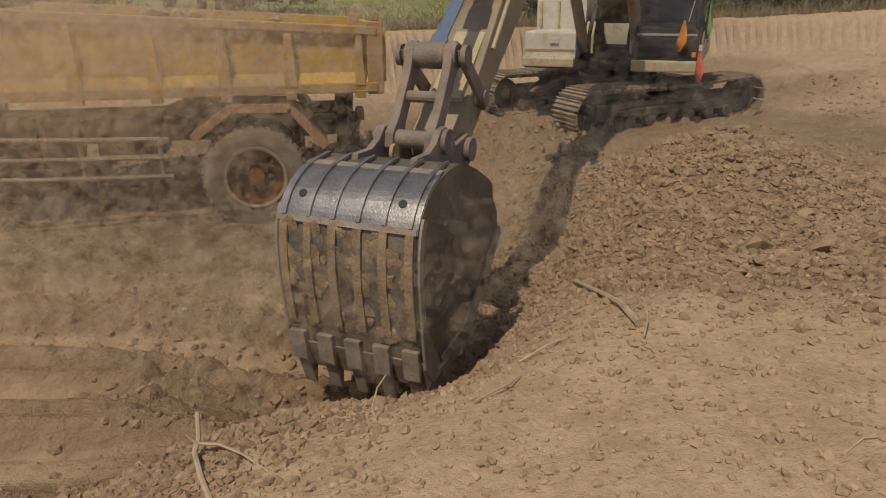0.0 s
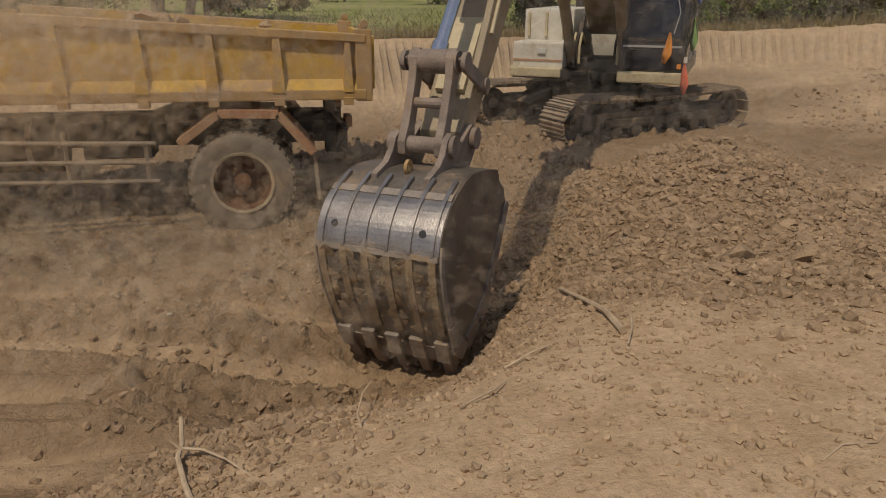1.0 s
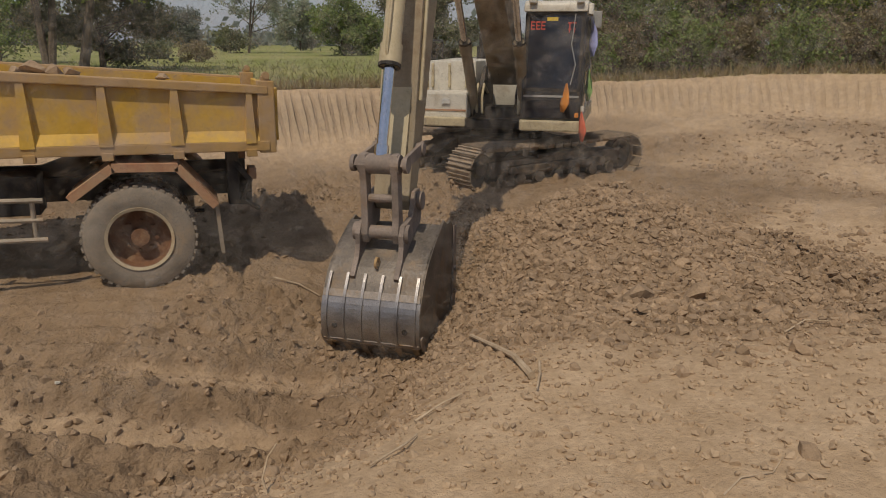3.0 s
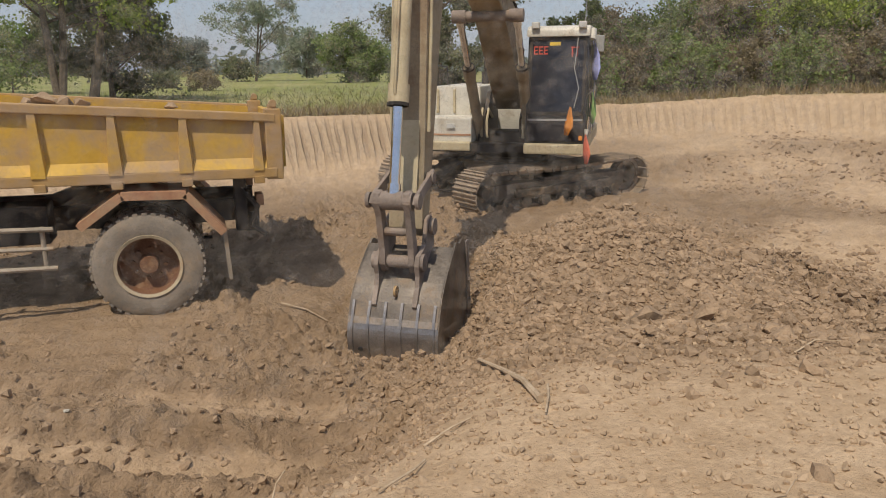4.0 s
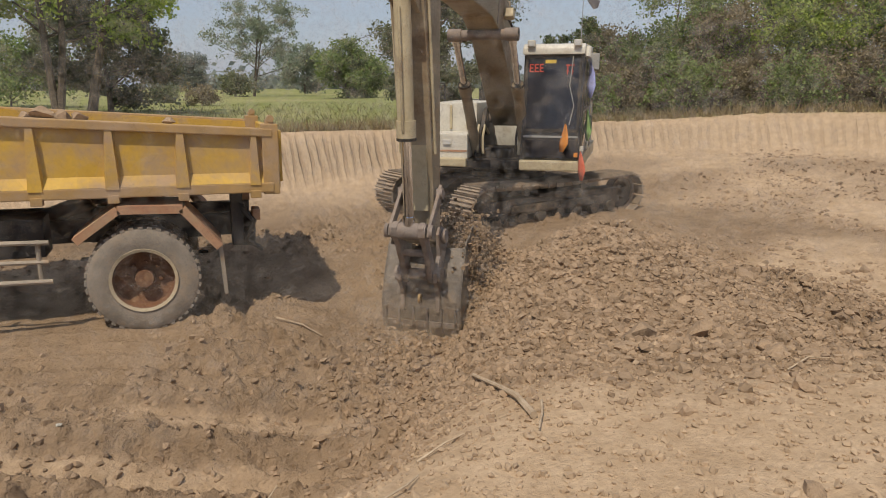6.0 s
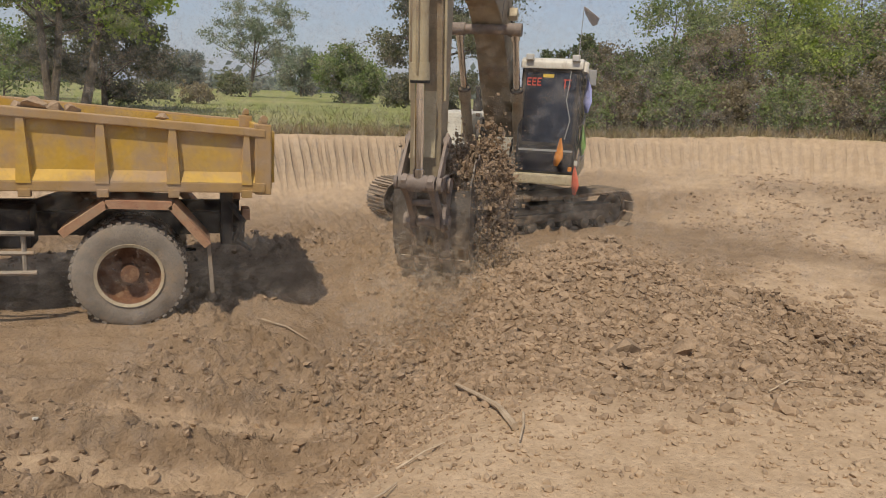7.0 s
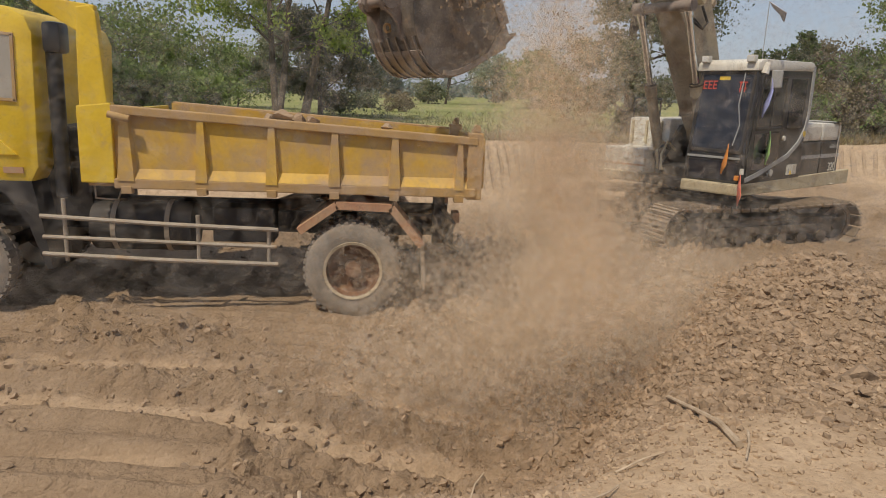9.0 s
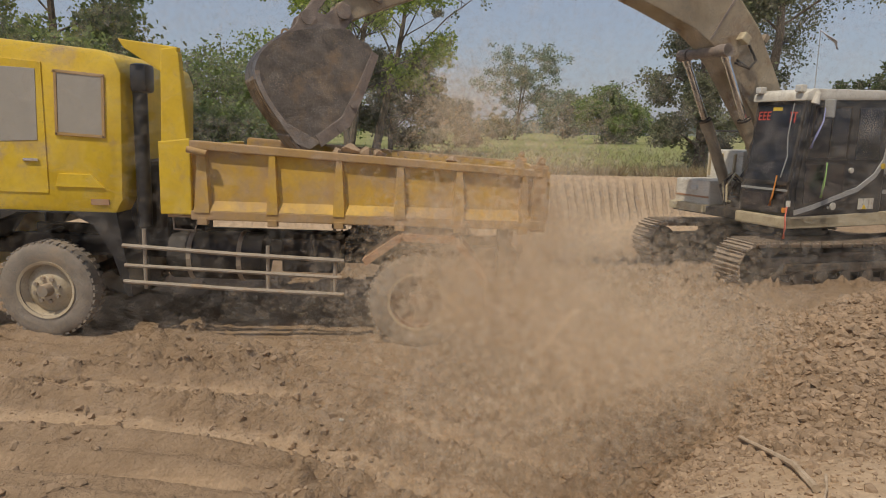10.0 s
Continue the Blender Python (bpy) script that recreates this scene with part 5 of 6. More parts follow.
def build_links(exc):
    out = {}
    bm = B()
    for y in (-0.215, 0.215):
        prism(bm, [(-0.08, -0.06), (L_CRANK, -0.05), (L_CRANK + 0.07, 0.0), (L_CRANK, 0.05), (-0.08, 0.06)], y - 0.018, y + 0.018, 0.008)
    out["crank"] = part("bell_crank", bm, M_PIN, exc, "pair of steel crank bars")
    bm = B()
    for y in (-0.145, 0.145):
        prism(bm, [(-0.09, -0.05), (0.0, -0.09), (0.15, -0.06), (L_LINK - 0.15, -0.06), (L_LINK, -0.09), (L_LINK + 0.09, -0.05), (L_LINK + 0.09, 0.05), (L_LINK, 0.09), (L_LINK - 0.15, 0.06), (0.15, 0.06), (0.0, 0.09), (-0.09, 0.05)], y - 0.032, y + 0.032, 0.010)
    cyl(bm, (0, -0.19, 0), (0, 0.19, 0), 0.085, 20)
    cyl(bm, (L_LINK * 0.5, -0.14, 0), (L_LINK * 0.5, 0.14, 0), 0.04, 12)
    link = part("bucket_link", bm, M_PIN, exc, "H-shaped steel bucket link")
    for y in (-0.243, 0.243):
        part("pin_end", cyl(B(), (0, y - 0.018, 0), (0, y + 0.018, 0), 0.075, 18), M_PIN, link, "", True)
    out["link"] = link
    for name, lb, lr, rb, rr, ys in (("bucket_cylinder", 1.45, 1.35, 0.085, 0.05, (0.0,)), ("arm_cylinder", 1.75, 1.5, 0.10, 0.06, (0.0,)), ("boom_cylinder", 1.55, 1.45, 0.085, 0.052, (-0.42, 0.42))):
        for k, y in enumerate(ys):
            barrel = part(name, cyl(cyl(B(), (0, 0, 0), (lb, 0, 0), rb, 24), (lb - 0.18, 0, 0), (lb, 0, 0), rb * 1.18, 24), M_CREAM if name != "boom_cylinder" else M_BOOM, exc, "dusty hydraulic cylinder", True)
            part("base_eye", cyl(B(), (0, -0.09, 0), (0, 0.09, 0), rb * 1.1, 18), M_PIN, barrel, "", True)
            part("gland_bolts", lathe(B(), [(rb * 1.02, 0.0), (rb * 1.22, 0.0), (rb * 1.22, 0.03), (rb * 1.02, 0.03)], seg=12, m=pose(lb + 0.02, 0, 0, 0, 0, 90)), M_CHASSIS, barrel)
            part("oil_pipe", tube(B(), [(0.2, 0, rb * 1.2), (lb - 0.1, 0, rb * 1.3), (lb - 0.06, 0, rb)], 0.016, 6), M_CREAM, barrel, "", True)
            rod = part(name.replace("cylinder", "rod"), cyl(cyl(B(), (0, 0, 0), (-lr, 0, 0), rr, 24), (0.0, 0, 0), (-0.16, 0, 0), rr * 1.3, 16), M_CHROME, exc, "polished chrome piston rod", True)
            part("rod_eye", cyl(B(), (0, -0.1, 0), (0, 0.1, 0), rr * 1.8, 18), M_PIN, rod, "", True)
            out[name, k], out[name + "_rod", k] = (barrel, y), (rod, y)
    return out


excavator = empty("excavator", pose(*BASE, 0, 0, TRACK_HEADING), "crawler excavator with dusty beige boom and black cab", "excavator")
build_tracks(excavator)
MOVING = {"upper": build_upper(excavator), "boom": build_boom(excavator), "arm": build_arm(excavator), "bucket": build_bucket(excavator)}
MOVING.update(build_links(excavator))


# ---------------------------------------------------------------- clods, sticks
def blank(cube):
    """Vertices and triangles of a rough lump of unit size: a cube for crumbs, a rounder body for clods."""
    t = bmesh.new()
    if cube:
        bmesh.ops.create_cube(t, size=1.25)
    else:
        bmesh.ops.create_icosphere(t, subdivisions=1, radius=0.92)
    bmesh.ops.triangulate(t, faces=t.faces[:])
    v = np.array([tuple(q.co) for q in t.verts])
    f = np.array([[q.index for q in g.verts] for g in t.faces])
    t.free()
    return v, f


ICO_V, ICO_F = blank(True)
ROUND_V, ROUND_F = blank(False)


def lumps_of(n, sizes, rng, cv, cf, jitter):
    nv = len(cv)
    base = (cv[None] + jitter * (rng.random((n, nv, 3)) - 0.5)) * (0.75 + 0.65 * rng.random((n, 1, 3))) * np.array([0.9, 0.9, 0.74])
    # each turned about and tilted
    yaw, tilt = rng.random(n) * 6.28, np.abs(rng.normal(size=n)) * 0.45
    c, s, ct, st = np.cos(yaw), np.sin(yaw), np.cos(tilt), np.sin(tilt)
    R = np.stack([c, -s * ct, s * st, s, c * ct, -c * st, 0 * c, st, ct], -1).reshape(n, 3, 3)
    v = np.einsum("nij,nkj->nki", R, base) * sizes[:, None, None]
    return v, cf[None] + (np.arange(n) * nv)[:, None, None]


def scatter_clods(name, label, xs, ys, sizes, rng, mat, sink=0.25):
    """Many small earth crumbs as one mesh that lies on the ground."""
    at = np.stack([xs, ys, ground_height(xs, ys) + sizes * (0.55 - sink)], -1)
    big = sizes > 0.014
    v0, f0 = lumps_of(int((~big).sum()), sizes[~big], rng, ICO_V, ICO_F, 0.7)
    v1, f1 = lumps_of(int(big.sum()), sizes[big], rng, ROUND_V, ROUND_F, 0.62)
    v = np.concatenate([(v0 + at[~big][:, None]).reshape(-1, 3), (v1 + at[big][:, None]).reshape(-1, 3)])
    f = np.concatenate([f0.reshape(-1, 3), f1.reshape(-1, 3) + len(v0) * len(ICO_V)])
    me = bpy.data.meshes.new(name)
    me.vertices.add(len(v))
    me.vertices.foreach_set("co", v.reshape(-1))
    nf = len(f)
    me.loops.add(nf * 3)
    me.loops.foreach_set("vertex_index", f.reshape(-1).astype(np.int32))
    me.polygons.add(nf)
    me.polygons.foreach_set("loop_start", np.arange(0, nf * 3, 3, dtype=np.int32))
    me.update()
    me.validate()
    me.shade_flat()
    me.materials.append(mat)
    ob = new(name, me)
    return tagged(ob, label, "soil", kind="stuff")


def build_clods():
    rng = np.random.default_rng(4)

    def sizes(n, lo, hi, power=2.6):
        return lo + (hi - lo) * rng.random(n) ** power

    # on the heap
    n = 46000
    a, d = rng.random(n) * 2 * np.pi, np.sqrt(rng.random(n)) * (1.0 + 0.45 * rng.random(n) ** 2)
    ux, uy = d * np.cos(a) * np.where(np.cos(a) > 0, 2.6, 2.1), d * np.sin(a) * np.where(np.sin(a) > 0, 2.0, 2.5)
    x, y = 4.65 + 0.87 * ux + 0.5 * uy, 5.75 - 0.5 * ux + 0.87 * uy
    scatter_clods("heap_clods", "loose brown clods covering the soil heap", x, y, sizes(n, 0.005, 0.052, 4.4), rng, M_CLOD, 0.45)
    # along the crumbling edge of the bank
    n = 12000
    k = rng.random(n) * 3.6 - 0.9
    off = rng.normal(size=n) * 0.30 - 0.12
    x, y = 0.13 + 0.855 * k + 0.518 * off, 2.6 + 0.518 * k - 0.855 * off
    scatter_clods("edge_clods", "crumbled clods along the edge of the bank", x, y, sizes(n, 0.003, 0.034, 4), rng, M_CLOD, 0.5)
    # churned ground before the truck
    n = 22000
    x, y = rng.random(n) * 13 - 8.5, 2.9 + rng.random(n) ** 1.1 * 8
    lump = fbm(x * 0.9, y * 0.9, 2, 31)
    ok = (lump + 0.12 * rng.normal(size=n) > -0.12) & ~((x > -4.8) & (x < 1.6) & (y > 7.25) & (y < 9.6))
    x, y = x[ok], y[ok]
    scatter_clods("churned_clods", "scattered clods on the wheel-churned ground", x, y, sizes(len(x), 0.005, 0.045, 4.5), rng, M_CLOD, 0.5)
    # pale dusty foreground and the far floor of the pit
    n = 24000
    x, y = 0.3 + rng.random(n) * 6.2, 1.2 + rng.random(n) * 3.8
    ok = (x - 0.13) * 0.518 - (y - 2.6) * 0.855 > 0.05
    x, y = x[ok], y[ok]
    scatter_clods("dusty_crumbs", "small pale crumbs on dusty ground", x, y, sizes(len(x), 0.002, 0.022, 4.5), rng, M_PALECLOD, 0.3)
    n = 14000
    x, y = 4.5 + rng.random(n) * 11, 3.2 + rng.random(n) * 11
    ok = (fbm(x * 0.45, y * 0.45, 2, 8) > -0.05) & (np.hypot(x - 6.4, y - 11.8) > 2.7)
    x, y = x[ok], y[ok]
    scatter_clods("pit_clods", "clods strewn over the floor of the pit", x, y, sizes(len(x), 0.008, 0.06, 4), rng, M_CLOD, 0.6)
    # larger single clods
    r2 = random.Random(9)
    meshes = [clod_mesh(20 + k, 0.10, r2) for k in range(6)]
    spots = [(3.68, 3.95, 0.13), (4.17, 3.95, 0.11), (4.12, 3.2, 0.10), (2.95, 1.86, 0.05)]
    for k in range(70):
        a, d = r2.random() * 2 * math.pi, math.sqrt(r2.random()) * 1.05
        uu, vv = d * math.cos(a) * (2.6 if math.cos(a) > 0 else 2.1), d * math.sin(a) * (2.0 if math.sin(a) > 0 else 2.4)
        spots.append((4.65 + 0.87 * uu + 0.5 * vv, 5.75 - 0.5 * uu + 0.87 * vv, 0.035 + 0.055 * r2.random() ** 2))
    for k in range(14):
        spots.append((r2.random() * 8 - 5, 3.4 + r2.random() * 3.2, 0.025 + 0.035 * r2.random()))
    for k, (x, y, r) in enumerate(spots):
        z = float(ground_height(np.array([x]), np.array([y]))[0])
        o = new("earth_clod", meshes[k % 6])
        o.matrix_basis = pose(x, y, z + r * 0.12, r2.random() * 40, r2.random() * 40, r2.random() * 360) @ Matrix.Scale(r / 0.10, 4)
        tagged(o, "single brown earth clod lying on loose soil", "clod", "large clods")


M_PALECLOD = material("pale_crumbs", (0.33, 0.235, 0.147), (0.47, 0.345, 0.225), 9, 0.98, 0, 0.5, 70, island=0.12)
build_clods()


def on_ground(x, y, dz=0.0):
    return (x, y, float(ground_height(np.array([x]), np.array([y]))[0]) + dz)


def stick(label, pts, r, r1, twigs=()):
    ob = empty("dry_root", pose(0, 0, 0), label, "root", "dry roots")
    part("stem", tube(B(), pts, r, 7, r1), M_STICK, ob, "", True)
    for tw in twigs:
        part("twig", tube(B(), tw, r * 0.55, 6, r1 * 0.4), M_STICK, ob, "", True)


def build_sticks():
    g = on_ground
    # stick that stands up at the edge of the bank, with forks
    b = Vector((0.29, 3.02, 0.50))
    def q(dx, dy, dz):
        return tuple(b + Vector((dx, dy, dz)))
    stick("pale forked dry root sticking out of the soil", [q(0.15, -0.72, 0.03), q(0.07, -0.47, 0.0), q(0.02, -0.28, -0.01), q(0.02, -0.16, -0.03), q(0.0, 0.0, 0.0)], 0.013, 0.010, [[q(0.02, -0.2, -0.02), q(0.12, -0.26, 0.0), q(0.22, -0.36, 0.01), q(0.32, -0.5, 0.02), q(0.42, -0.68, 0.02)], [q(0.03, -0.22, -0.02), q(-0.02, -0.2, 0.03)]])
    b = Vector(g(-0.30, 2.66))
    stick("pale dry root standing in the soil", [q(0.06, -0.25, 0.0), q(0.03, -0.1, 0.06), q(0, 0, 0.14)], 0.012, 0.008)
    b = Vector(g(1.07, 2.75))
    stick("thin curved root standing at the bank's edge", [q(0, -0.06, -0.03), q(-0.02, 0.0, 0.06), q(0.01, 0.04, 0.13), q(0.05, 0.05, 0.18)], 0.006, 0.003)
    # fallen branch on the lower heap
    stick("fallen pale branch lying on the heap's foot", [g(2.53, 4.12, 0.03), g(2.47, 3.6, 0.03), g(2.42, 3.25, 0.03), g(2.36, 2.94, 0.02)], 0.012, 0.02)
    stick("short dry twig beside the fallen branch", [g(2.47, 3.07, 0.03), g(2.40, 2.93, 0.03), g(2.31, 2.79, 0.02)], 0.007, 0.005)
    stick("thin twig lying on dusty soil", [g(1.75, 2.9, 0.015), g(1.9, 2.95, 0.025), g(2.02, 3.0, 0.015)], 0.007, 0.004)
    stick("thin twig lying on dusty soil", [g(1.45, 2.55, 0.015), g(1.62, 2.62, 0.03), g(1.7, 2.72, 0.015)], 0.006, 0.004)
    stick("dark twig beside the truck's tail", [g(1.6, 7.3, 0.03), g(1.85, 7.2, 0.04), g(2.05, 7.15, 0.02)], 0.012, 0.008)
    stick("dark crooked twig on the dusty bank", [g(2.48, 1.77, 0.004), g(2.6, 1.82, 0.008), g(2.72, 1.8, 0.008), g(2.85, 1.88, 0.004)], 0.004, 0.002)
    stick("pale grass stem lying on the soil", [g(3.9, 2.9, 0.01), g(4.1, 2.95, 0.03), g(4.25, 2.85, 0.01)], 0.005, 0.003)
    tagged(new("paper_scrap", clod_mesh(3, 0.022, random)), "small white scrap lying on the ruts", "scrap").location = g(-0.12, 5.25, 0.015)
    bpy.data.objects["paper_scrap"].data.materials[0] = M_WHITE


build_sticks()


# ---------------------------------------------------------------- plants
def leaves_mesh(name, centres, size, rng, mat, length=1.6):
    """One small folded leaf a centre."""
    n = len(centres)
    q = rng.normal(size=(n, 3))
    q /= np.linalg.norm(q, axis=1, keepdims=True)
    p = rng.normal(size=(n, 3))
    p -= (p * q).sum(1, keepdims=True) * q
    p /= np.linalg.norm(p, axis=1, keepdims=True) + 1e-9
    u = np.cross(q, p)
    s = size * (0.6 + 0.8 * rng.random((n, 1)))
    a = centres - p * s * length / 2
    b = centres + u * s * 0.5 + q * s * 0.15
    c = centres + p * s * length / 2
    d = centres - u * s * 0.5 + q * s * 0.15
    v = np.stack([a, b, c, d], 1).reshape(-1, 3)
    i = np.arange(n) * 4
    f = np.concatenate([np.stack([i, i + 1, i + 2], -1), np.stack([i, i + 2, i + 3], -1)], 1).reshape(-1, 3)
    me = bpy.data.meshes.new(name)
    me.vertices.add(len(v))
    me.vertices.foreach_set("co", v.reshape(-1))
    me.loops.add(len(f) * 3)
    me.loops.foreach_set("vertex_index", f.reshape(-1).astype(np.int32))
    me.polygons.add(len(f))
    me.polygons.foreach_set("loop_start", np.arange(0, len(f) * 3, 3, dtype=np.int32))
    me.update()
    me.validate()
    me.materials.append(mat)
    return me


def place_at(az, d):
    return EYE0[0] + d * math.sin(radians(az)), EYE0[1] + d * math.cos(radians(az))


def tree(az, d, height, width, mat, label, seed, trunk=0.12, leaves=5000, leaf=0.09, low=0.25, limbs=9, lean=0.0, spread=0.55, stems=1, name="tree", category="tree", bare=0.0, twist=0.5, clump=0.16):
    """Tapered trunk with forking limbs, leaves in uneven clumps round the twigs."""
    rng, r = np.random.default_rng(seed), random.Random(seed)
    x, y = place_at(az, d)
    ob = empty(name, pose(*on_ground(x, y, -0.05)), label, category)
    bm = B()
    tips = []
    for s in range(stems):
        a0 = r.random() * 6.28
        top = Vector((lean * height + (0.12 * height * math.cos(a0) if stems > 1 else 0), (0.12 * height * math.sin(a0) if stems > 1 else 0), height * (0.72 + 0.2 * r.random())))
        base = Vector(((0.05 * math.cos(a0)) if stems > 1 else 0, (0.05 * math.sin(a0)) if stems > 1 else 0, 0))
        pts = []
        for k in range(7):
            f = k / 6
            pts.append(base.lerp(top, f) + Vector((noise.noise((f * 3, seed, s)), noise.noise((f * 3, seed + 9, s)), 0)) * (0.08 * height * twist * f))
        tube(bm, pts, trunk / stems ** 0.5, 7, trunk * 0.15)
        for k in range(limbs):
            f = low + (0.98 - low) * (k + r.random()) / limbs
            i = min(5, int(f * 6))
            p = pts[i].lerp(pts[i + 1], f * 6 - i)
            a = k * 2.4 + r.random()
            reach = width * 0.5 * (0.6 + 0.5 * r.random()) * math.sqrt(max(0.15, 1 - ((f - 0.5) / 0.62) ** 2))
            end = p + Vector((math.cos(a) * reach, math.sin(a) * reach, spread * reach * (0.4 + 0.8 * r.random())))
            mid = p.lerp(end, 0.5) + Vector((0, 0, reach * 0.08)) + Vector((r.random() - 0.5, r.random() - 0.5, r.random() - 0.5)) * reach * 0.25
            tube(bm, [p, mid, end], trunk * 0.32 * (1.1 - f), 5, trunk * 0.06)
            for m in range(5):
                g = 0.35 + 0.65 * r.random()
                q = (p.lerp(mid, g * 2) if g < 0.5 else mid.lerp(end, g * 2 - 1))
                e = q + Vector((r.gauss(0, 1), r.gauss(0, 1), r.gauss(0.2, 0.8))) * reach * 0.28
                tube(bm, [q, q.lerp(e, 0.5) + Vector((0, 0, 0.03)), e], trunk * 0.09, 4, trunk * 0.03)
                tips.append(e)
            tips.append(end)
    part("trunk", bm, M_BARK, ob, "", True)
    if leaves:
        leaves, leaf = int(leaves * 2.6), leaf * 0.64
        t = np.array([tuple(p) for p in tips])
        w = rng.random(len(t)) ** 2.2 + 0.03
        if bare:
            w[rng.random(len(t)) < bare] = 0.0
        k = rng.choice(len(t), leaves, p=w / w.sum())
        c = t[k] + np.clip(rng.normal(size=(leaves, 3)), -1.35, 1.35) * np.array([1, 1, 0.75]) * 0.66 * clump * width * (0.45 + 0.55 * rng.random((leaves, 1)))
        c[:, 2] = np.maximum(c[:, 2], 0.05)
        cr = new("crown", leaves_mesh("crown", c, leaf, rng, mat))
        cr.parent = ob
    return ob


def shrub(az, d, height, width, mat, label, seed, leaves=5000, leaf=0.08, name="shrub", sparse=0.0):
    return tree(az, d, height, width, mat, label, seed, 0.05 + 0.008 * height, leaves, leaf, 0.08, 8, 0, 0.5, 3, name, "shrub", sparse, 0.8, 0.17)


def build_plants():
    # beyond the truck
    tree(-8.6, 29, 9.5, 8.5, M_LEAF_Y, "tree with fresh yellow-green leaves in the field", 1, 0.22, 8500, 0.15, 0.26, 10, 0.03, 0.55, 2, clump=0.085)
    tree(-6.5, 31, 9.5, 8.5, M_LEAF_D, "half-bare tree with dark hanging leaves", 2, 0.2, 1300, 0.16, 0.4, 13, 0.20, 0.9, 1, bare=0.4, clump=0.04)
    tree(-5.2, 34, 4.8, 5.0, M_LEAF_D, "dark bushy tree behind the half-bare one", 3, 0.14, 11000, 0.15, 0.05, 13, 0.0, clump=0.15)
    for k, (az, d, h, w, mt) in enumerate(((-11.5, 44, 3.0, 6, M_LEAF_G), (-16, 36, 3.2, 6, M_LEAF_G), (-20, 33, 3.8, 6.5, M_LEAF_G), (-24, 34, 3.4, 7, M_LEAF_D))):
        shrub(az, d, h, w, mt, "green bush along the field's edge", 20 + k, 3200, 0.16)
    for k, (az, d, h, w) in enumerate(((-16.5, 24, 1.8, 2.6), (-14.6, 26, 1.6, 2.4), (-19.5, 24, 1.9, 3.0))):
        shrub(az, d, 0.8 * h, w, M_LEAF_G, "dusty grey-green scrub with broad leaves", 30 + k, 1800, 0.15)
    tree(-29.6, 24, 8.5, 7.0, M_LEAF_G, "dense dark green tree beside the pit", 5, 0.2, 14000, 0.15, 0.12, 12, 0, clump=0.13)
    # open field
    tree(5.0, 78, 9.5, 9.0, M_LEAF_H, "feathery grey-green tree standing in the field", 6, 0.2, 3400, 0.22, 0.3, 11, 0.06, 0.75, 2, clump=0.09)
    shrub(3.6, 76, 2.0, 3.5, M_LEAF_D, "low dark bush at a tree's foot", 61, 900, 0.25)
    shrub(0.3, 140, 6.0, 7.0, M_LEAF_F, "round far bush, haze mixed into its leaf colour", 7, 5000, 0.32)
    shrub(8.9, 95, 5.0, 6.5, M_LEAF_H, "rounded bush in the open field", 8, 2600, 0.35)
    shrub(12.3, 62, 4.2, 5.0, M_LEAF_G, "full green bush in the open field", 9, 4200, 0.22)
    shrub(13.6, 64, 3.6, 4.0, M_LEAF_G, "full green bush in the open field", 10, 3000, 0.22)
    shrub(1.2, 44, 0.9, 1.8, M_LEAF_B, "low dry bush in the grass", 11, 900, 0.12)
    shrub(-1.5, 52, 0.9, 2.2, M_LEAF_D, "low dark bush in the grass", 12, 900, 0.14)
    # large tree behind the excavator
    tree(19.2, 22.5, 7.8, 3.7, M_LEAF_D, "large dark leafy tree on the bank behind the excavator", 13, 0.2, 19000, 0.10, 0.02, 18, 0.0, clump=0.14)
    tree(23.5, 23.5, 9.5, 7.5, M_LEAF_D, "tall tree with dark spreading crown", 14, 0.22, 12000, 0.09, 0.42, 13, 0.03, clump=0.12)
    # scrub along the cut bank
    row = [(31.0, 24.5, 3.6, 1.6, M_LEAF_G, 0.3), (33.5, 26, 3.0, 3.2, M_LEAF_B, 0.2), (36.0, 25, 3.0, 3.0, M_LEAF_G, 0.0), (38.3, 26, 5.2, 3.6, M_LEAF_G, 0.0), (40.5, 25, 3.6, 3.0, M_LEAF_B, 0.1), (42.3, 27, 5.6, 4.0, M_LEAF_G, 0.0), (45.0, 25.5, 4.9, 4.2, M_LEAF_Y, 0.0), (47.0, 26.5, 4.6, 3.6, M_LEAF_Y, 0.0), (49.0, 27, 4.0, 3.6, M_LEAF_G, 0.0), (50.8, 28, 6.2, 4.4, M_LEAF_H, 0.35), (53.0, 26, 4.4, 3.8, M_LEAF_B, 0.0), (55.5, 26.5, 5.0, 4.4, M_LEAF_H, 0.1), (58.5, 26, 4.6, 4.5, M_LEAF_G, 0.0), (62, 26, 4.6, 5, M_LEAF_D, 0.0), (66, 26, 4.5, 5, M_LEAF_G, 0.0)]
    for k, (az, d, h, w, mt, sp) in enumerate(row):
        shrub(az, d, 0.95 * h, 0.95 * w, mt, {"green_leaves": "green scrub tree on top of the bank", "yellow_green_leaves": "bright yellow-green scrub tree on the bank", "dry_brown_scrub": "dry brown scrub on top of the bank", "haze_tinted_grey_green_leaves": "thin grey-green tree on the bank", "dark_leaves": "dark green scrub on the bank"}[mt.name], 100 + k, 3800 if mt is not M_LEAF_H else 2400, 0.10, "scrub_tree", sp + 0.12)
    for k in range(14):
        az = 31 + k * 2.6
        shrub(az, 23.2 + 0.8 * (k % 3), 1.2 + 0.5 * (k % 2), 2.2, M_LEAF_B if k % 3 else M_LEAF_G, "low dry undergrowth along the bank's top", 140 + k, 1300, 0.09, "undergrowth")
    # low woods at the edge of sight
    rng = np.random.default_rng(77)
    c = []
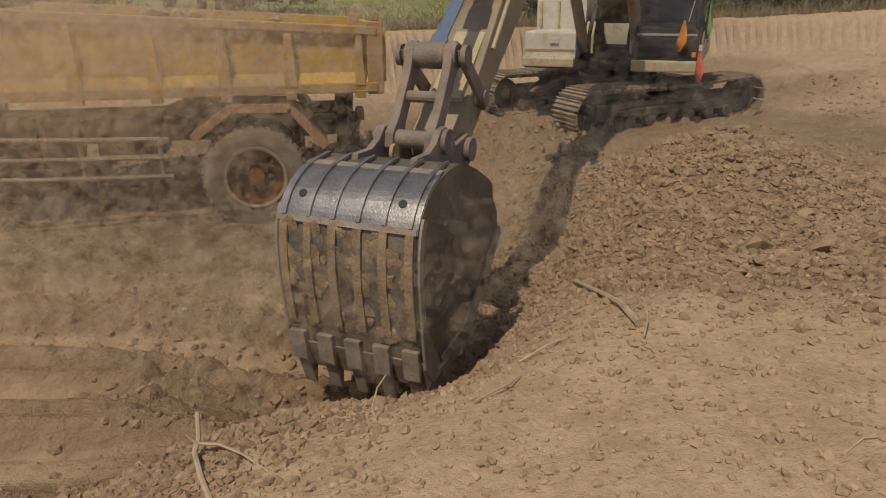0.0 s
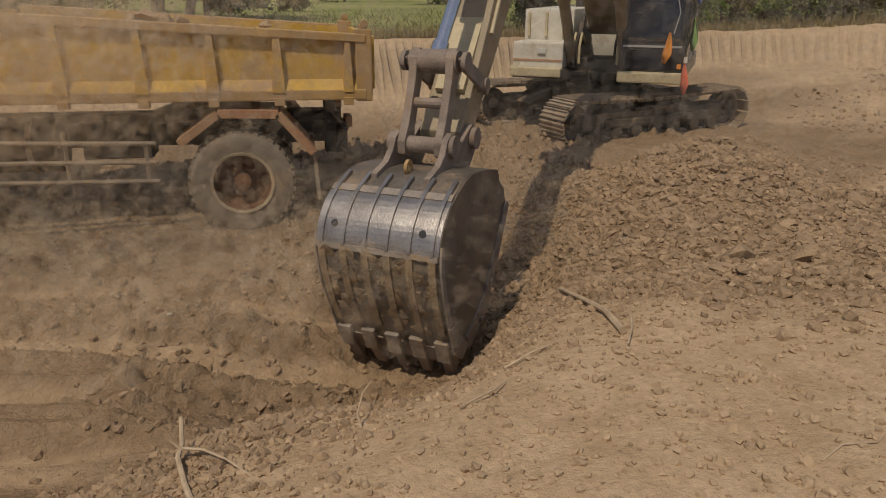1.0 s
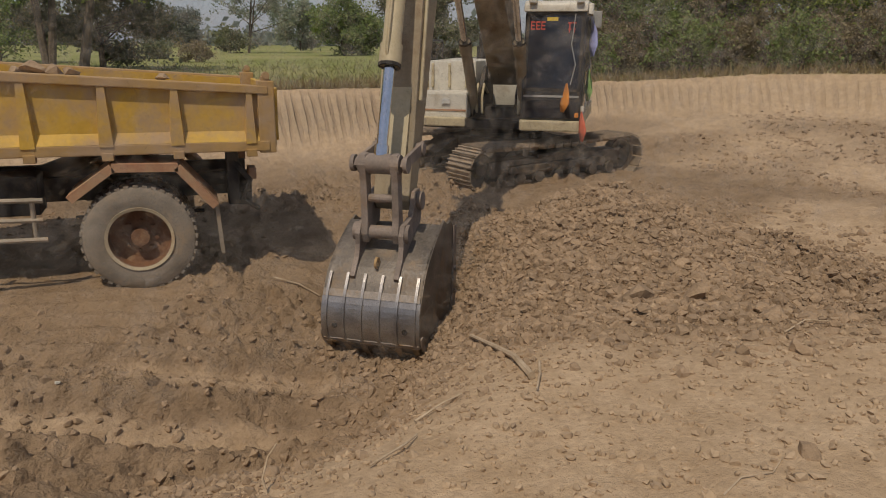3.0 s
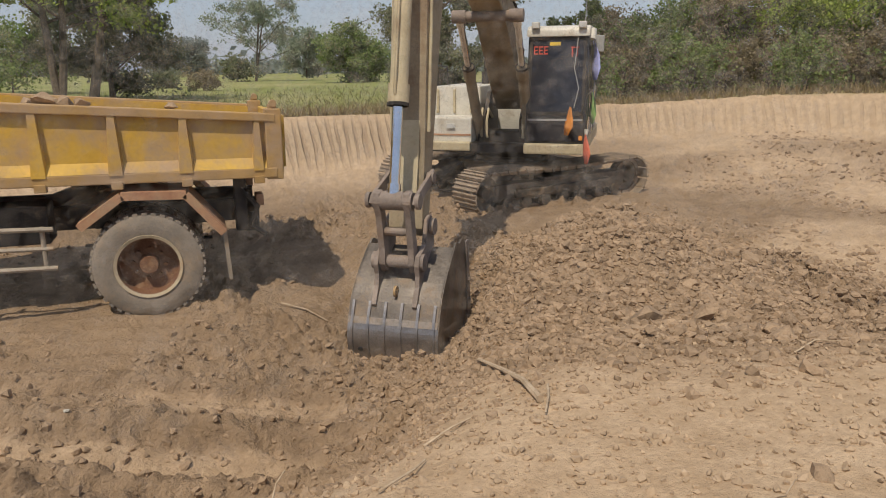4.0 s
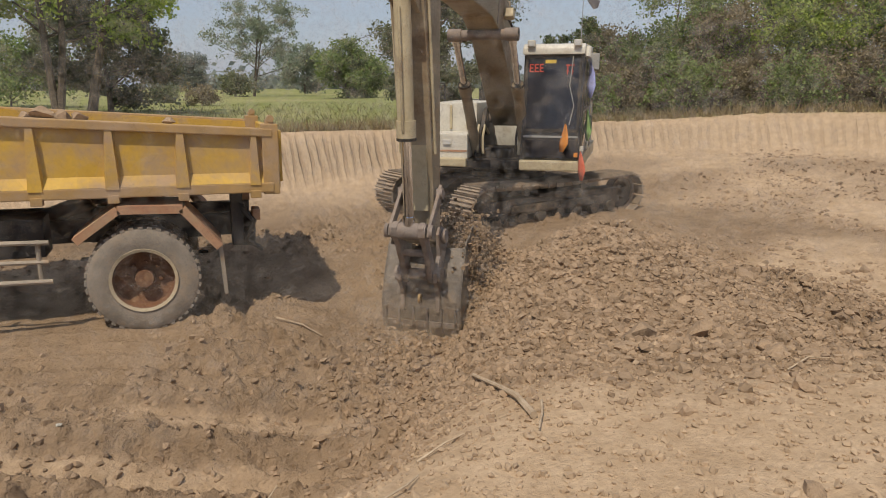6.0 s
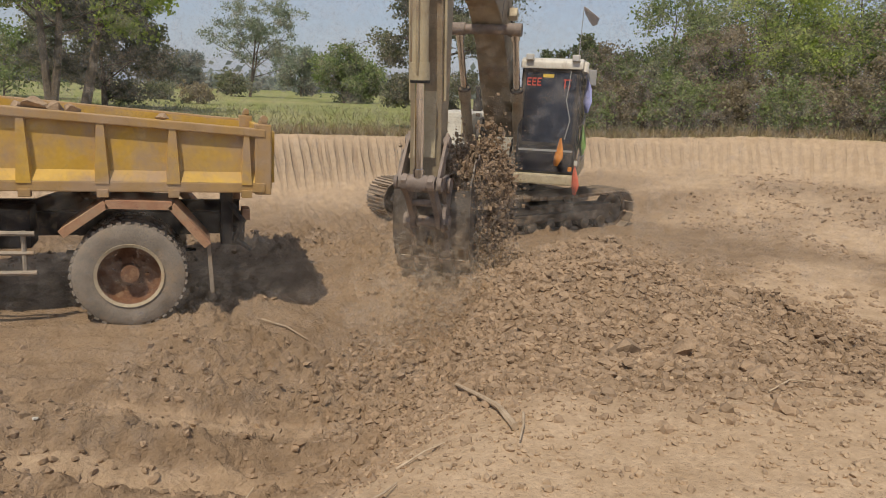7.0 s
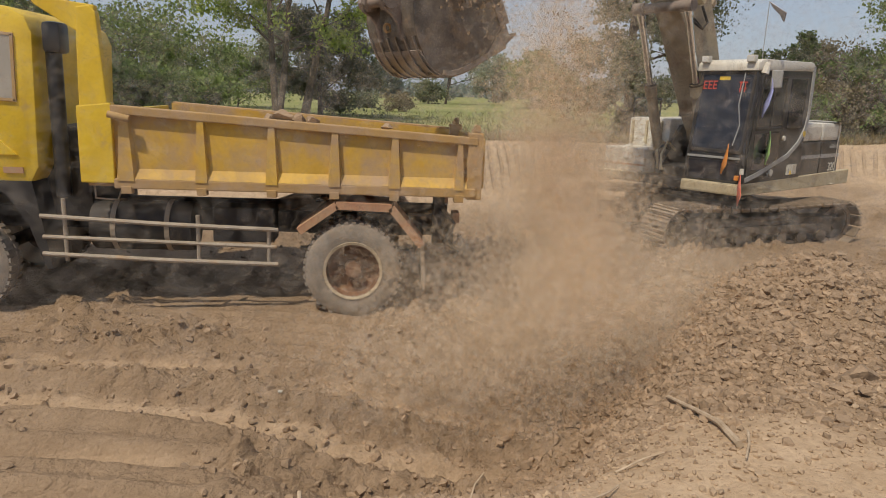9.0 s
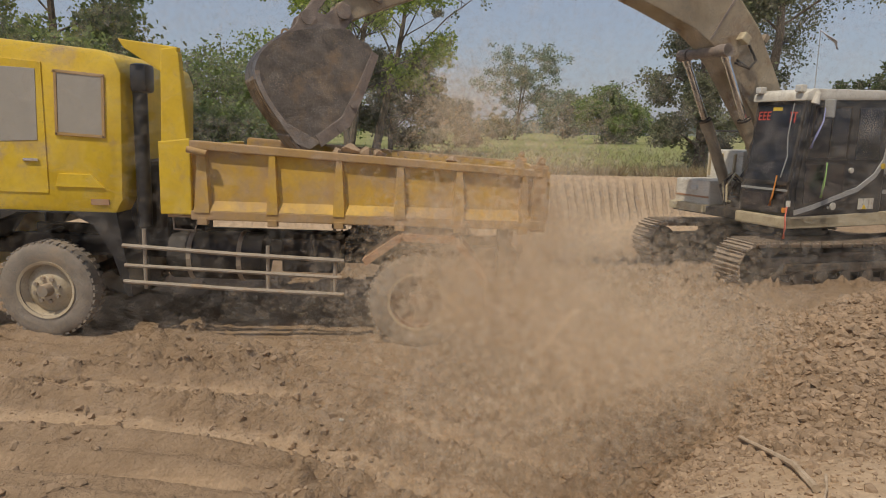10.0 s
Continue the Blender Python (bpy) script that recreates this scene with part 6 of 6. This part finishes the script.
    for k in range(150):
        az, d = -60 + 150 * rng.random(), 190 + 90 * rng.random()
        h = 3 + 5 * rng.random()
        x, y = place_at(az, d)
        m = 90
        c.append(np.stack([x + rng.normal(size=m) * h * 0.8, y + rng.normal(size=m) * h * 0.8, 1.2 + np.abs(rng.normal(size=m)) * h * 0.45], -1))
    # the woods' haze is only the pale grey of their leaf material
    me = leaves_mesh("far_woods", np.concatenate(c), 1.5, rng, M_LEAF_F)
    tagged(new("far_woods", me), "low woods at the far edge of the fields, haze in their leaf colour", "woods", kind="stuff")
    # grass of the field, denser and drier along the bank's top
    n = 26000
    az = -40 + 112 * rng.random(n)
    rb = berm_radius(az)
    d = rb + 0.1 + 26 * rng.random(n) ** 2.6
    x, y = EYE0[0] + d * np.sin(np.radians(az)), EYE0[1] + d * np.cos(np.radians(az))
    z = ground_height(x, y)
    h = (0.07 + 0.20 * rng.random(n)) * (1 + 0.8 * (d < rb + 1.5) * rng.random(n))
    a = rng.random(n) * 6.28
    wv = np.stack([np.cos(a), np.sin(a), 0 * a], -1) * (0.012 + 0.012 * rng.random(n))[:, None]
    b0 = np.stack([x, y, z - 0.02], -1)
    tip = b0 + np.stack([rng.normal(size=n) * 0.12, rng.normal(size=n) * 0.12, h], -1)
    v = np.stack([b0 - wv, b0 + wv, tip], 1).reshape(-1, 3)
    near = d < rb + 2.6 + 1.2 * rng.random(n)
    for sel, name, mt, label in ((~near, "field_grass", M_DRYGRASS, "green and yellow grass of the field"), (near, "edge_grass", M_EDGEGRASS, "dry reddish-brown grass along the bank's top")):
        w = v.reshape(n, 3, 3)[sel].reshape(-1, 3)
        me = mesh_from(name, w.tolist(), np.arange(len(w)).reshape(-1, 3).tolist(), mt)
        tagged(new(name, me), label, "grass", kind="stuff")


M_EDGEGRASS = leaf_material("dry_edge_grass", (0.24, 0.185, 0.09), (0.40, 0.31, 0.16))
M_DRYGRASS = leaf_material("dry_grass_blades", (0.19, 0.20, 0.07), (0.34, 0.31, 0.14))
build_plants()


# ---------------------------------------------------------------- falling soil and dust
def dust_material(name, colour, share):
    """Fine dust: partly see-through flakes that scatter light both ways."""
    m = bpy.data.materials.new(name)
    m.use_nodes = True
    N, L = m.node_tree.nodes, m.node_tree.links
    d, t, tr = N.new("ShaderNodeBsdfDiffuse"), N.new("ShaderNodeBsdfTranslucent"), N.new("ShaderNodeBsdfTransparent")
    d.inputs["Color"].default_value = t.inputs["Color"].default_value = (*colour, 1)
    a, b = N.new("ShaderNodeMixShader"), N.new("ShaderNodeMixShader")
    a.inputs["Fac"].default_value, b.inputs["Fac"].default_value = 0.5, share
    L.new(d.outputs[0], a.inputs[1])
    L.new(t.outputs[0], a.inputs[2])
    L.new(tr.outputs[0], b.inputs[1])
    L.new(a.outputs[0], b.inputs[2])
    L.new(b.outputs[0], N["Material Output"].inputs["Surface"])
    return m


scene.cycles.transparent_max_bounces = 128
M_DUST = dust_material("airborne_dust", (0.89, 0.745, 0.56), 0.048)
DUST_ROWS = []


def dust_cloud(label, n, sigma, flake, rows, seed, lumps=7):
    """A drifting cloud of tiny flakes, thinning towards its edges."""
    rng = np.random.default_rng(seed)
    k = rng.normal(size=(lumps, 3)) * 0.75
    w = rng.random(lumps) + 0.3
    c = k[rng.choice(lumps, n, p=w / w.sum())] * 0.85 + rng.normal(size=(n, 3)) * 0.62
    c = c * np.array(sigma)
    me = leaves_mesh("dust_cloud", c, flake, rng, M_DUST, 1.0)
    ob = tagged(new("dust_cloud", me), label, "dust", "dust clouds", "stuff")
    DUST_ROWS.append((ob, [(t, pose(x, y, z, 0, 0, spin)) for t, x, y, z, spin in rows]))


def build_dust():
    # haze that drifts off at the start
    dust_cloud("thin tan dust drifting past the truck", 30000, (2.0, 0.7, 0.85), 0.10, [(0, -1.6, 5.9, 1.5, 0), (1, -2.6, 5.9, 1.5, 4), (2, -5.0, 6.0, 1.6, 8), (3, -8.5, 6.2, 1.7, 12), (10, -34, 8, 2.5, 30)], 1)
    dust_cloud("thin tan dust drifting past the truck", 20000, (1.6, 0.6, 0.7), 0.10, [(0, -0.3, 6.3, 1.9, 0), (1, -1.0, 6.3, 2.0, 5), (2, -2.8, 6.4, 2.2, 9), (3, -6.0, 6.6, 2.3, 14), (10, -32, 8, 3, 30)], 2)
    dust_cloud("low dust over the ruts", 16000, (1.7, 0.8, 0.35), 0.10, [(0, -1.8, 5.2, 0.6, 0), (1.2, -2.6, 5.2, 0.6, 4), (2.2, -4.6, 5.3, 0.7, 8), (3, -7.5, 5.4, 0.7, 12), (10, -34, 6, 1, 30)], 3)
    # clouds kicked up by the spilling soil; each rises out of the loose soil where it lands
    def risen(t0, x, y, rows):
        return [(0, x, y, -1.6, 0), (t0, x, y, -1.6, 0)] + rows
    dust_cloud("dust rising where the spilled soil lands", 7000, (0.42, 0.42, 0.35), 0.07, risen(6.4, 3.6, 7.5, [(6.8, 3.6, 7.5, 0.0, 5), (7.5, 3.6, 7.4, 0.35, 15), (8.2, 3.1, 6.9, 0.55, 25), (9, 2.7, 6.5, 0.5, 35), (10, 1.9, 5.9, 0.45, 45)]), 4)
    dust_cloud("dust hanging in the track of falling soil", 36000, (0.46, 0.40, 0.75), 0.065, risen(6.7, 3.9, 7.7, [(7.4, 4.0, 7.8, 0.45, 5), (8.0, 3.5, 7.3, 1.1, 15), (8.5, 3.0, 7.0, 1.5, 25), (9, 2.9, 7.1, 1.2, 35), (9.5, 1.2, 7.0, 1.3, 45), (10, 0.9, 6.8, 0.9, 55)]), 5)
    dust_cloud("tall dust plume over the spilled soil", 64000, (0.60, 0.46, 0.95), 0.07, risen(7.2, 3.1, 7.0, [(7.9, 3.1, 6.9, 1.2, 5), (8.4, 2.9, 7.0, 2.4, 15), (9, 2.65, 7.2, 2.1, 25), (9.5, 2.2, 7.3, 0.9, 35), (10, 1.9, 7.0, 0.5, 45)]), 6)
    dust_cloud("broad dust cloud rolling over the ground", 46000, (1.25, 0.6, 0.42), 0.064, risen(7.8, 2.7, 6.5, [(8.4, 2.8, 6.6, 0.15, 5), (9, 2.7, 6.3, 0.5, 12), (9.5, 2.6, 6.0, 0.55, 20), (10, 2.3, 5.7, 0.5, 28)]), 7)
    dust_cloud("broad dust cloud rolling over the ground", 42000, (1.3, 0.6, 0.5), 0.064, risen(8.2, 2.3, 6.5, [(8.9, 2.5, 6.5, 0.2, 5), (9.5, 2.2, 6.3, 0.6, 12), (10, 1.7, 6.1, 0.6, 20)]), 8)
    dust_cloud("dust puffing up from the load", 9000, (0.5, 0.4, 0.4), 0.08, [(0, 0.2, 8.5, 0.9, 0), (9.2, 0.2, 8.5, 0.9, 0), (9.6, 0.6, 8.4, 2.2, 10), (10, 0.9, 8.4, 2.4, 20)], 9)


build_dust()


def build_dusty_air():
    """Fine dust that hangs in the still air over the whole pit."""
    rng = np.random.default_rng(91)
    n = 80000
    c = np.stack([rng.uniform(-9, 13, n), rng.uniform(4.0, 15, n), 4.6 * rng.random(n) ** 1.7], -1)
    c = c[c[:, 2] > ground_height(c[:, 0], c[:, 1]) + 0.15]
    me = leaves_mesh("dusty_air", c, 0.16, rng, M_AIR, 1.0)
    tagged(new("dusty_air", me), "faint tan dust hanging in the air", "dust", kind="stuff")


M_AIR = dust_material("faint_dust", (0.84, 0.77, 0.68), 0.022)
build_dusty_air()


def bucket_point(t, p, y, q):
    """A place in the bucket's own space, in the world at time t."""
    head, rigged = rig(t)
    return (pose(*BASE, 0, 0, TRACK_HEADING) @ plane_pose(head, *rigged["bucket"])) @ Vector((p, y, q))


def crumbs(n, sigma, lo, hi, seed, mat, name):
    rng = np.random.default_rng(seed)
    c = rng.normal(size=(n, 3)) * np.array(sigma)
    s = lo + (hi - lo) * rng.random(n) ** 3
    nv = len(ICO_V)
    v = (ICO_V[None] + 0.7 * (rng.random((n, nv, 3)) - 0.5)) * (0.6 + 0.8 * rng.random((n, 1, 3))) * s[:, None, None] + c[:, None]
    f = (ICO_F[None] + (np.arange(n) * nv)[:, None, None]).reshape(-1, 3)
    return mesh_from(name, v.reshape(-1, 3).tolist(), f.tolist(), mat)


SOIL_ROWS = []


def build_falling():
    # the load: lies in the ground, is lifted with the bucket, ends in the truck bed
    t_dig, t_dump = 6.0, 9.0
    rows = []
    p0 = bucket_point(t_dig, 0.45, 0.10, -0.80) + Vector((0, 0, -1.0))
    rows.append((0, Matrix.Translation(p0)))
    t = t_dig
    while t < t_dump + 0.01:
        rows.append((round(t, 2), Matrix.Translation(bucket_point(t, 0.10, 0.20, -0.80)) @ pose(0, 0, 0, 0, 0, 20 * (t - t_dig))))
        t += 0.2
    end = Vector((-0.1, 8.45, 1.40))
    a = rows[-1][1].translation.copy()
    for k, u in ((9.3, 0.25), (9.42, 0.62), (9.54, 1.0), (10, 1.0)):
        rows.append((k, Matrix.Translation(a.lerp(end, u)) @ pose(0, 0, 0, 0, 0, 66)))
    me = crumbs(16000, (0.20, 0.24, 0.17), 0.004, 0.028, 31, M_CLOD, "soil_in_bucket")
    # packed heart of the load, joined with its loose crumbs
    bm = bmesh.new()
    bm.from_mesh(me)
    t = bmesh.new()
    bmesh.ops.create_icosphere(t, subdivisions=5, radius=1.0)
    for v in t.verts:
        k = 1 + 0.30 * noise.noise(v.co * 2.3) + 0.16 * noise.noise(v.co * 7) + 0.08 * noise.noise(v.co * 19)
        v.co = Vector((v.co.x * 0.30, v.co.y * 0.34, v.co.z * 0.26)) * k
    merge(bm, t)
    bm.to_mesh(me)
    bm.free()
    ob = tagged(new("soil_in_bucket", me), "heaped brown soil carried by the bucket", "soil", kind="stuff")
    SOIL_ROWS.append((ob, rows))
    # spilling soil in bunches, one after another over the bucket's side
    rng = random.Random(12)
    coarse = [crumbs(1150, (0.085, 0.10, 0.27), 0.004, 0.030, 40 + k, M_CLOD, "falling_soil") for k in range(4)]
    fines = [crumbs(700, (0.12, 0.12, 0.34), 0.003, 0.009, 50 + k, M_CLOD, "falling_soil") for k in range(4)]
    k, t = 0, 6.5
    while t < 8.75:
        y = 0.34 + 0.50 * rng.random() ** 0.8
        off = Vector((rng.uniform(-0.16, 0.16), rng.uniform(-0.16, 0.16), 0))
        q = (0.08 + rng.uniform(-0.2, 0.3), y, -0.85)
        rows = [(0, Matrix.Translation(Vector(p0) + Vector((0, 0, -0.2))))]
        s = t_dig
        while s < t - 0.05:
            rows.append((round(s, 2), Matrix.Translation(bucket_point(s, 0.35, 0.15, -0.85))))
            s += 0.2
        start = bucket_point(t, *q) + off
        floor = float(ground_height(np.array([start.x]), np.array([start.y]))[0]) - 0.95
        u, spin = 0.0, rng.uniform(0, 360)
        while True:
            z = start.z - 3.2 * u * u
            if z <= floor:
                break
            rows.append((round(t + u, 2), Matrix.Translation((start.x - 0.1 * u, start.y - 0.1 * u, z)) @ pose(0, 0, 0, 0, 0, 40 * u)))
            u += 0.1
        if t + u + 0.1 < 10:
            rows.append((round(t + u, 2), Matrix.Translation((start.x - 0.1 * u, start.y - 0.1 * u, floor)) @ pose(0, 0, 0, 0, 0, 40 * u)))
        rows.append((10, Matrix.Translation((start.x - 0.1 * u, start.y - 0.1 * u, floor)) @ pose(0, 0, 0, 0, 0, 40 * u)))
        o = new("falling_soil", (coarse if t < 7.7 else fines)[k % 4])
        tagged(o, "bunch of loose soil spilling from the bucket", "soil", "spilling soil", "stuff")
        SOIL_ROWS.append((o, rows))
        k += 1
        t += 0.034 if t < 7.9 else 0.07


build_falling()


# ---------------------------------------------------------------- what moves
def motions():
    times = [0.1 * k for k in range(101)]
    rows = {k: [] for k in MOVING}
    for t in times:
        head, rigged = rig(t)
        rows["upper"].append((t, pose(0, 0, 0, 0, 0, head - TRACK_HEADING)))
        for key in MOVING:
            if key == "upper":
                continue
            name, y = (key, 0.0) if isinstance(key, str) else (key[0], MOVING[key][1])
            rows[key].append((t, plane_pose(head, *rigged[name], y)))
    for key, thing in MOVING.items():
        walk(thing if isinstance(key, str) else thing[0], rows[key])
    for ob, path in DUST_ROWS + SOIL_ROWS:
        walk(ob, path)


motions()
